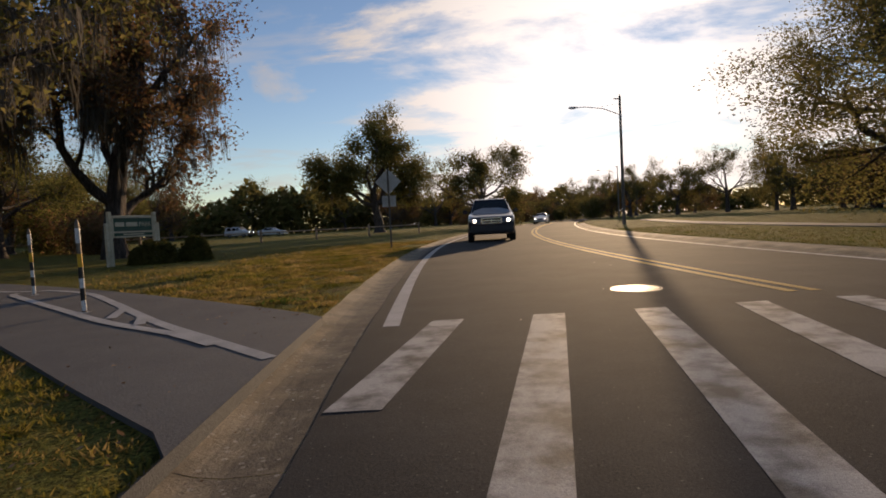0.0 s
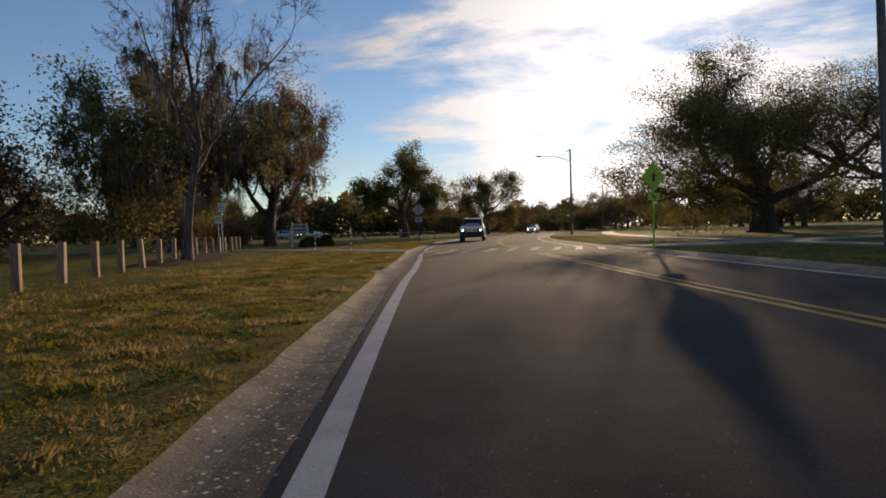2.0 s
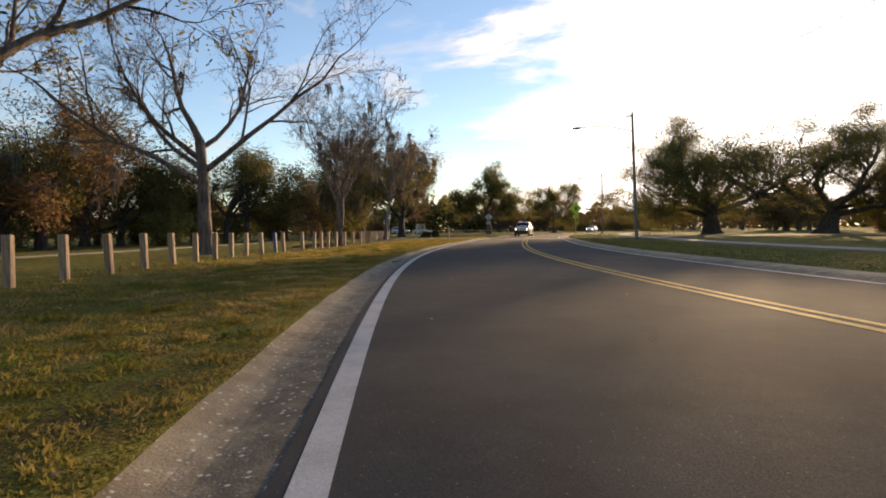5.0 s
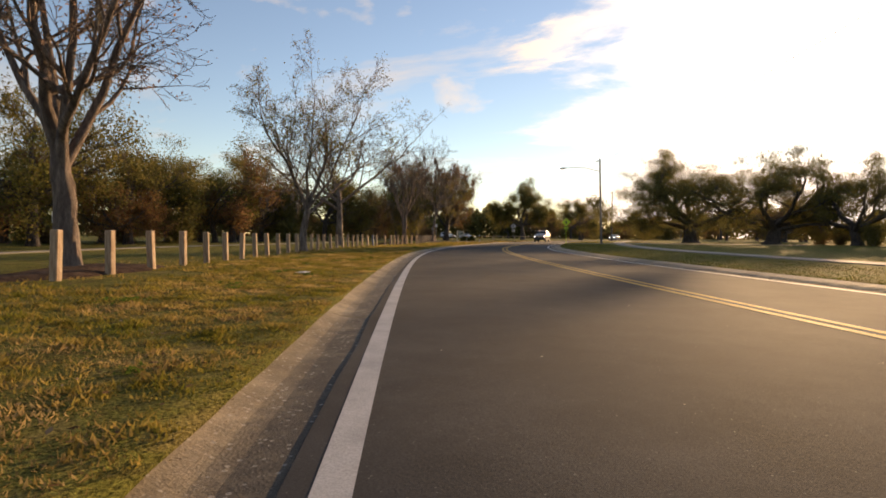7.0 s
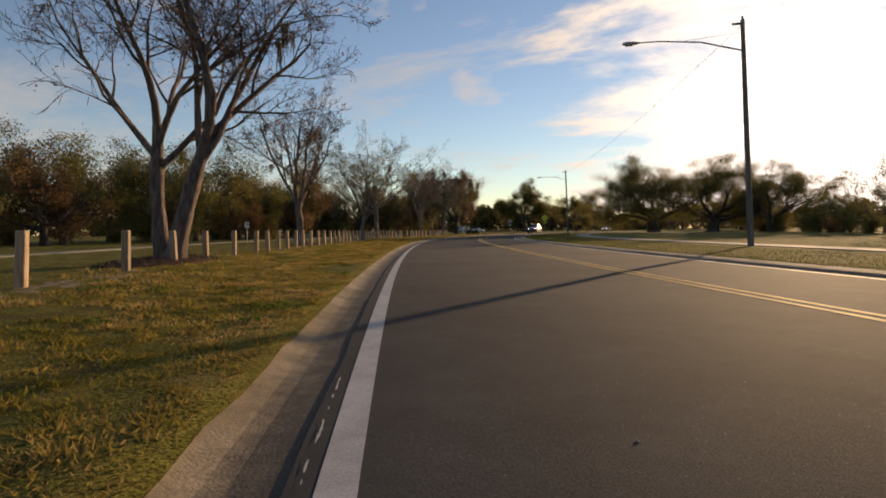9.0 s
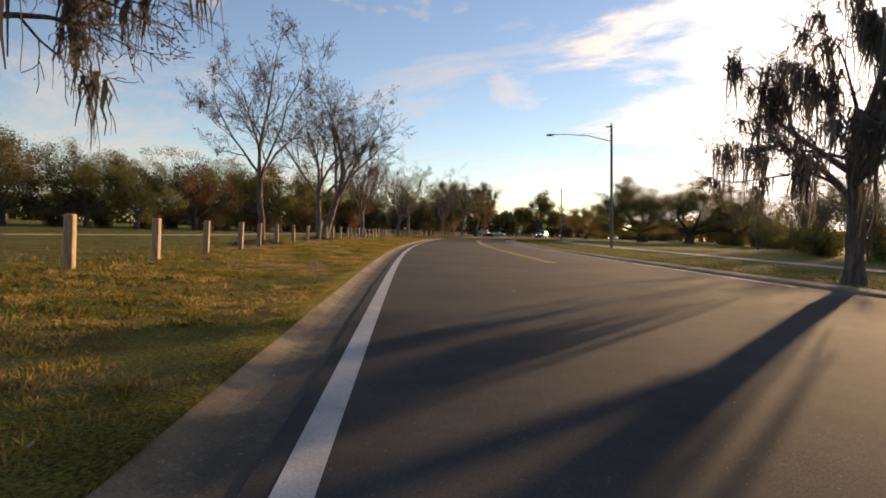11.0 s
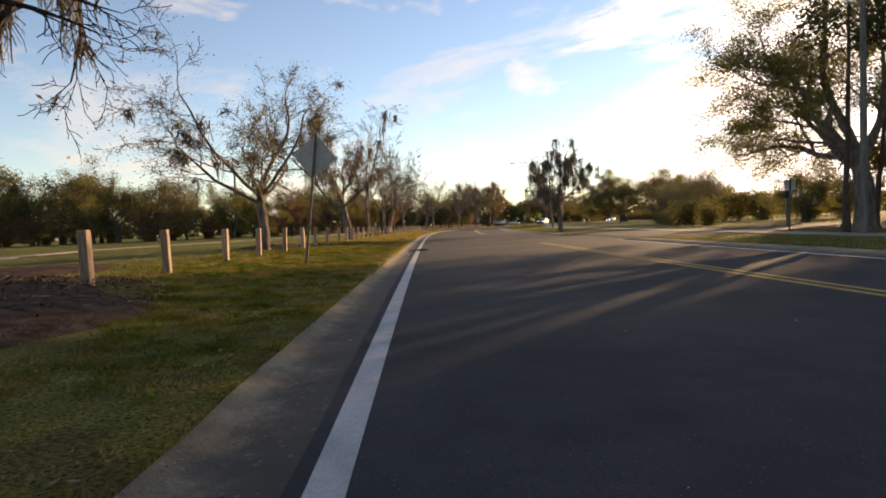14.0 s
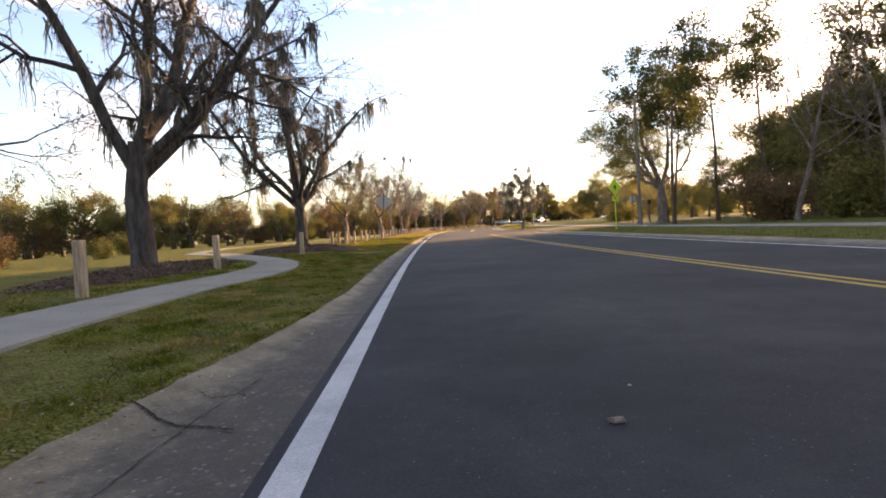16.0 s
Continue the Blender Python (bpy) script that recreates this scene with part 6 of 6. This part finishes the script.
def car(name, m, label, paint, suv=True):
    root = thing(name, m, label, "car")
    if suv:
        L, W = 4.80, 0.97
        st = [(0.00, 0.80, 0.45, 0.86, 0.90, 0.70), (0.06, 0.90, 0.36, 0.96, 1.00, 0.78), (0.25, 0.95, 0.30, 1.02, 1.07, 0.84), (0.95, W, 0.28, 1.10, 1.15, 0.86), (1.22, W, 0.28, 1.13, 1.19, 0.84),
              (1.98, W, 0.28, 1.14, 1.76, 0.70), (2.35, W, 0.28, 1.14, 1.81, 0.71), (3.3, W, 0.28, 1.15, 1.82, 0.71), (4.35, 0.96, 0.30, 1.16, 1.78, 0.69), (4.62, 0.94, 0.34, 1.14, 1.66, 0.68), (4.76, 0.90, 0.40, 1.02, 1.10, 0.70), (L, 0.84, 0.46, 0.90, 0.94, 0.64)]
        base, roof = (1.28, 0.81, 1.19), (1.93, 0.66, 1.735)
        sides = [(1.72, 2.42), (2.50, 3.32), (3.42, 4.28)]
        belt, rail, wr, axles = 1.19, 1.70, 0.365, (0.92, 3.72)
        front = 0.86
    else:
        L, W = 4.65, 0.90
        st = [(0.00, 0.70, 0.36, 0.62, 0.66, 0.60), (0.06, 0.82, 0.28, 0.70, 0.75, 0.70), (0.3, 0.87, 0.22, 0.78, 0.83, 0.76), (1.1, W, 0.2, 0.90, 0.95, 0.78), (1.35, W, 0.2, 0.92, 0.98, 0.76), (2.05, W, 0.2, 0.94, 1.40, 0.58),
              (2.6, W, 0.2, 0.95, 1.44, 0.58), (3.3, W, 0.2, 0.96, 1.38, 0.57), (3.95, 0.89, 0.22, 0.97, 1.04, 0.70), (4.5, 0.85, 0.28, 0.92, 1.0, 0.68), (L, 0.78, 0.36, 0.72, 0.76, 0.6)]
        base, roof = (1.42, 0.72, 0.99), (2.02, 0.55, 1.375)
        sides = [(1.75, 2.5), (2.58, 3.4)]
        belt, rail, wr, axles = 1.0, 1.34, 0.32, (0.9, 3.6)
        front = 0.64
    part("body", loft("body", st, paint), root)
    part("windscreen", pane("windscreen", [(-base[1], base[0], base[2]), (base[1], base[0], base[2]), (roof[1], roof[0], roof[2]), (-roof[1], roof[0], roof[2])], CARGLASS, 0.02), root, "dark tinted windscreen")
    for sg in (-1, 1):
        for i, (a, b) in enumerate(sides):
            cut = 0.28 if i == 0 else 0.0
            corners = [(sg * (W - 0.055), a, belt), (sg * (W - 0.055), b, belt), (sg * (0.715 if suv else 0.60), b - 0.03, rail), (sg * (0.715 if suv else 0.60), a + cut + 0.03, rail)]
            part("side_window", pane("side_window", corners, CARGLASS, 0.014 * (-sg), 0.01), root, "tinted side window")
        mir = part("door_mirror", box_mesh("door_mirror", (0.22, 0.12, 0.17), paint, 0.04, (sg * (W + 0.12), sides[0][0] + 0.12, belt + 0.07), 1.0, 2), root)
        part("mirror_foot", box_mesh("mirror_foot", (0.12, 0.06, 0.06), RUNNER, 0.01, (sg * (W - 0.0), sides[0][0] + 0.12, belt + 0.03)), mir)
        lampz = front
        light = part("headlight", box_mesh("headlight", (0.36 if suv else 0.34, 0.26, 0.20 if suv else 0.14), LENS, 0.04, (sg * (W - 0.27), 0.14, lampz), 1.0, 2), root, "clear headlight unit")
        part("bulb", lathe_mesh("bulb", [(0.01, -0.01), (0.055, 0.0), (0.062, 0.04), (0.05, 0.05)], LAMP_GLASS, 16, "y"), light, "lit round lamp", pose(sg * (W - 0.29), -0.035, lampz))
        for s in axles:
            wheel(root, sg * (W - 0.11), s, wr, 0.235 if suv else 0.205)
        part("sill", box_mesh("sill", (0.07, axles[1] - axles[0] - 0.9, 0.07), CHROME if suv else RUNNER, 0.015, (sg * (W - 0.01), (axles[0] + axles[1]) / 2, 0.33 if suv else 0.24)), root)
        part("side_trim", box_mesh("side_trim", (0.03, axles[1] - axles[0] - 1.0, 0.05), RUNNER, 0.01, (sg * (W + 0.002), (axles[0] + axles[1]) / 2, 0.70 if suv else 0.55)), root)
        if suv:
            part("roof_rail", tube_mesh("roof_rail", [(sg * 0.62, 2.1, 1.79), (sg * 0.62, 2.3, 1.86), (sg * 0.62, 4.0, 1.86), (sg * 0.62, 4.25, 1.79)], [0.018] * 4, RUNNER, 8), root)
        part("fog_lamp", lathe_mesh("fog_lamp", [(0.02, -0.02), (0.05, 0.0), (0.05, 0.05)], LENS, 14, "y"), root, "", pose(sg * (W - 0.28), 0.005, 0.48 if suv else 0.38))
    part("bumper", box_mesh("bumper", (1.80 if suv else 1.6, 0.22, 0.30 if suv else 0.26), RUNNER if suv else paint, 0.06, (0, 0.02, 0.52 if suv else 0.42), 1.0, 2), root, "front bumper")
    grille = part("grille", box_mesh("grille", (0.86 if suv else 0.7, 0.08, 0.24 if suv else 0.12), CHROME, 0.03, (0, -0.015, front - 0.005), 1.0, 2), root, "bright chrome grille surround")
    for k in range(2):
        part("grille_slot", box_mesh("grille_slot", (0.72 if suv else 0.58, 0.02, 0.06 if suv else 0.035), BLACK, 0.005, (0, -0.058, front - 0.055 + 0.1 * k)), grille)
    part("badge", lathe_mesh("badge", [(0.055, 0.0), (0.05, -0.012)], CHROME, 16, "y"), grille, "plain chrome badge", pose(0, -0.068, front - 0.005))
    part("rear_bumper", box_mesh("rear_bumper", (1.75 if suv else 1.6, 0.2, 0.26), RUNNER, 0.06, (0, L - 0.04, 0.52), 1.0, 2), root)
    return root


car("suv", pose(1.95, 22.3, 0.012, 0, 0, -4), "dark navy sport utility vehicle with lit headlights on the road", CAR_NAVY, True)
car("sedan", pose(12.9, 74.0, 0.012, 0, 0, -16), "pale sedan with lit headlights far back on the road", CAR_WHITE, False)
car("parked_car", pose(-26, 92, GROUND + 0.02, 0, 0, 80), "pale car parked beyond the park fence", CAR_WHITE, False)
car("parked_car", pose(-33, 96, GROUND + 0.02, 0, 0, 75), "white van-like car parked beyond the park fence", CAR_WHITE, True)


# ---------------------------------------------------------------- rails of the distant fence
def far_fence():
    root = thing("rail_fence", Matrix(), "low wooden rail fence across the far grass", "fence")
    pts = [(-30 + 4.0 * i, 38 + 1.2 * i) for i in range(8)]
    for i, (x, y) in enumerate(pts):
        part("post", box_mesh("post", (0.14, 0.14, 1.0), POST_WOOD, 0.01, (x, y, GROUND + 0.45)), root)
    for (x0, y0), (x1, y1) in zip(pts, pts[1:]):
        part("rail", tube_mesh("rail", [(x0, y0, GROUND + 0.75), (x1, y1, GROUND + 0.75)], [0.05, 0.05], POST_WOOD, 6), root)


far_fence()


# ---------------------------------------------------------------- small ground cover
def blades(name, count, pick, label, mat, height, width, seed):
    rng = np.random.default_rng(seed)
    xs, ys, hs = pick(rng, count)
    z = np.array([ground_z(x, y) for x, y in zip(xs, ys)])
    a = rng.uniform(0, 2 * np.pi, len(xs))
    w = rng.uniform(0.6, 1.4, len(xs)) * width * hs
    h = rng.uniform(0.45, 1.2, len(xs)) * height * hs
    bend = rng.normal(0, 0.7, (len(xs), 2)) * h[:, None]
    base = np.stack([xs, ys, z - 0.012], axis=1)
    side = np.stack([np.cos(a) * w, np.sin(a) * w, np.zeros(len(xs))], axis=1)
    tip = base + np.stack([bend[:, 0], bend[:, 1], h], axis=1)
    v = np.stack([base - side, base + side, tip], axis=1).reshape(-1, 3)
    ob = new(name, quick_mesh(name, v, np.arange(len(v)).reshape(-1, 3), mat))
    return tagged(ob, label, "grass", kind="stuff")


def near_verge(rng, n, far_y=-106, near_y=26):
    y = rng.uniform(far_y, near_y, n)
    d = -0.70 - np.abs(rng.normal(0, 1, n)) * 2.1
    x = np.interp(y, SEC_Y, SEC_X) + d * np.interp(y, SEC_Y, SLOPE)
    lane = np.abs((y - 3.67) + (x + 1.15) * 0.90) * 0.743
    walk_d = np.full(n, 99.0)
    for p in WALK:
        walk_d = np.minimum(walk_d, (x - p[0]) ** 2 + (y - p[1]) ** 2)
    patchy = np.array([noise.noise((a * 0.5, b * 0.5, 8.0)) for a, b in zip(x, y)])
    rim = np.array([rim_at(v) for v in y])
    bare = np.zeros(n, dtype=bool)
    for bx, by, rx, ry, turn in BEDS:
        ca, sa = math.cos(radians(turn)), math.sin(radians(turn))
        u, w = (x - bx) * ca + (y - by) * sa, -(x - bx) * sa + (y - by) * ca
        bare |= (u / rx) ** 2 + (w / ry) ** 2 < 0.85
    keep = ~bare & ((lane > 1.14) | (x > -0.6) | (y > 11)) & (walk_d > 0.5) & (patchy > -0.42 + rng.random(n) * 0.2) & (d < rim + 0.05 + 0.05 * patchy)
    far = 1 + 0.17 * np.abs(d)
    clump = np.array([noise.noise((a * 3.2, b * 3.2, 3.0)) for a, b in zip(x, y)])
    tuft = np.array([noise.noise((a * 9.0, b * 9.0, 6.0)) for a, b in zip(x, y)])
    far *= np.clip(0.95 + 0.9 * clump + 0.7 * tuft, 0.35, 2.0)
    return x[keep], y[keep], far[keep]


def far_verge(rng, n):
    y = rng.uniform(-154, 30, n)
    d = np.array([graded(v, FAR) for v in y]) + 1.0 + rng.uniform(0, 1, n) ** 1.5 * 4.8
    x = np.interp(y, SEC_Y, SEC_X) + d * np.interp(y, SEC_Y, SLOPE)
    keep = ~((y > -107) & (y < -93)) & ~((y > -0.2) & (y < 4.4))
    return x[keep], y[keep], np.full(keep.sum(), 1.8)


WALK = [(p.x, p.y) for p in smooth_line(WALK_LINE[:13], 14)]
blades("verge_grass", 760000, near_verge, "short straw-coloured and olive grass along the verge", BLADE_TAN, 0.030, 0.0075, 1)
blades("verge_grass", 330000, lambda rng, n: near_verge(rng, n, -154, -106), "short green grass along the verge", BLADE, 0.031, 0.0075, 3)
blades("far_verge_grass", 90000, far_verge, "short green grass on the far verge", BLADE, 0.030, 0.006, 2)


def litter_leaves(n, y0, y1, seed, most):
    rng = np.random.default_rng(seed)
    y = rng.uniform(y0, y1, n)
    d = -0.45 - np.abs(rng.normal(0, 1, n)) * 1.6
    x = np.interp(y, SEC_Y, SEC_X) + d * np.interp(y, SEC_Y, SLOPE)
    z = np.where(d < -0.78, np.array([ground_z(a, b) for a, b in zip(x, y)]) + 0.03, 0.035)
    z = np.where(d > -0.6, 0.018, z)
    c = np.stack([x, y, z], axis=1)
    a = rng.uniform(0, 6.28, n)
    s = (0.008 + most * rng.random(n) ** 2.2)[:, None]
    s = np.where(d > -0.72, 0.45, 1.0)[:, None] * s
    u = np.stack([np.cos(a), np.sin(a), rng.normal(0, 0.2, n)], axis=1) * s
    w = np.stack([-np.sin(a), np.cos(a), rng.normal(0, 0.2, n)], axis=1) * s * 0.55
    v = np.stack([c - u, c - w, c + u, c + w], axis=1).reshape(-1, 3)
    tagged(new("fallen_leaves", quick_mesh("fallen_leaves", v, np.arange(n * 4).reshape(-1, 4), FALLEN)), "scattered dry fallen leaves on verge and gutter", "leaves", kind="stuff")


litter_leaves(15000, -154, 20, 9, 0.020)
litter_leaves(9000, -127, -106, 10, 0.024)
litter_leaves(7000, -152, -127, 12, 0.014)


def cracks():
    """Broken joints in the widened gutter slab."""
    dark = material("crack_soil", [(0.03, 0.024, 0.02), (0.06, 0.048, 0.038)], 0.95, 20, 90, 0.4, spec=0.1)
    for line, w in (([(51.60, -150.1), (51.34, -149.55), (51.22, -149.33), (51.15, -149.13), (51.06, -148.95), (50.93, -148.59), (50.80, -148.2)], 0.006),
                    ([(50.48, -148.90), (50.70, -148.95), (50.86, -149.00), (51.03, -149.02), (51.21, -149.0), (51.40, -149.02)], 0.011),
                    ([(50.62, -148.55), (50.80, -148.62), (50.92, -148.52), (51.02, -148.56)], 0.006)):
        rng = random.Random(len(line))
        pts = smooth_line(line, 8)
        verts, faces = [], []
        for i, p in enumerate(pts):
            a, b = pts[max(0, i - 1)], pts[min(len(pts) - 1, i + 1)]
            t = Vector((b[0] - a[0], b[1] - a[1])).normalized()
            k = w * rng.uniform(0.4, 1.2) * (0.3 if i in (0, len(pts) - 1) else 1)
            off = rng.uniform(-0.006, 0.006)
            for side in (-k, k):
                x, y = p[0] - t.y * (side + off), p[1] + t.x * (side + off)
                d = -abs(x - edge_x(y)) / math.hypot(1, (edge_x(y + 0.3) - edge_x(y - 0.3)) / 0.6)
                outer = slab_width(y) - 0.06
                z = float(np.interp(-d, [-outer * f for f in GUTTER_F], GUTTER_Z))
                verts.append((x, y, z + 0.008))
        for i in range(len(pts) - 1):
            faces.append((2 * i, 2 * i + 1, 2 * i + 3, 2 * i + 2))
        tagged(new("crack", mesh("crack", verts, faces, dark)), "dark soil-filled crack in the concrete gutter", "crack", kind="structure")


cracks()


def road_grit():
    """Pale pebbles and bits of shell on the asphalt and in the gutter."""
    rng = np.random.default_rng(31)
    n = 700
    y = rng.uniform(-152, 12, n)
    d = np.where(rng.random(n) < 0.45, rng.uniform(-0.7, -0.25, n), rng.uniform(0.2, 6.0, n))
    x = np.interp(y, SEC_Y, SEC_X) + d * np.interp(y, SEC_Y, SLOPE)
    z = np.where(d > 0, 0.036 * np.clip(d / 3.2, 0, 1), 0.0)
    z = np.where(d > 3.2, 0.036 * (1 - np.clip((d - 3.2) / 3.4, 0, 1)), z)
    s = (0.004 + 0.011 * rng.random(n) ** 3)[:, None]
    vs, fs = [], []
    turn = rng.uniform(0, 6.28, n)
    ring = np.array([(1.2, 0, 0), (0.2, 0.8, 0), (-1, 0.3, 0), (-0.4, -0.9, 0), (0.1, 0, 0.9)])
    for i in range(n):
        c, sn = math.cos(turn[i]), math.sin(turn[i])
        for p in ring * s[i]:
            vs.append((x[i] + p[0] * c - p[1] * sn, y[i] + p[0] * sn + p[1] * c, z[i] - 0.002 + p[2]))
        b = 5 * i
        fs += [(b, b + 1, b + 4), (b + 1, b + 2, b + 4), (b + 2, b + 3, b + 4), (b + 3, b, b + 4)]
    grit = material("pale_pebbles", [(0.20, 0.18, 0.16), (0.42, 0.40, 0.36)], 0.9, 12, 60, 0.2)
    tagged(new("pebbles", quick_mesh("pebbles", np.array(vs), np.array(fs), grit)), "scattered pale pebbles and shell bits on the asphalt", "pebbles", kind="stuff")


def weeds():
    """Low broad-leaved weeds in clumps on the verge."""
    rng = np.random.default_rng(77)
    cs = []
    spots = [lay(rng.uniform(-150, 8), rng.uniform(-4.2, -0.95)) for _ in range(190)] + [lay(rng.uniform(-125, -112), rng.uniform(-6, -1.2)) for _ in range(60)]
    for x, y in spots:
        if any((((x - bx) * math.cos(radians(tn)) + (y - by) * math.sin(radians(tn))) / rx) ** 2 + ((-(x - bx) * math.sin(radians(tn)) + (y - by) * math.cos(radians(tn))) / ry) ** 2 < 0.9 for bx, by, rx, ry, tn in BEDS):
            continue
        if abs((y - 3.67) + (x + 1.15) * 0.90) * 0.743 < 1.4 or min((x - p[0]) ** 2 + (y - p[1]) ** 2 for p in WALK) < 1.2:
            continue
        r = rng.uniform(0.08, 0.32)
        for _ in range(int(260 * r)):
            p = rng.normal(0, r * 0.5, 2)
            cs.append((x + p[0], y + p[1], ground_z(x, y) + rng.uniform(0.012, 0.05)))
    v, q = leaf_cloud(rng, np.array(cs), len(cs) * 2, 0.012, 0.019, 0, 0.4)
    green = leaf_material("weed_leaves", [(0.07, 0.115, 0.022), (0.11, 0.16, 0.035)], 0.4, 1.0)
    tagged(new("weeds", quick_mesh("weeds", v, q, green)), "low green broad-leaved weeds in clumps on the verge", "weeds", kind="stuff")


road_grit()
weeds()
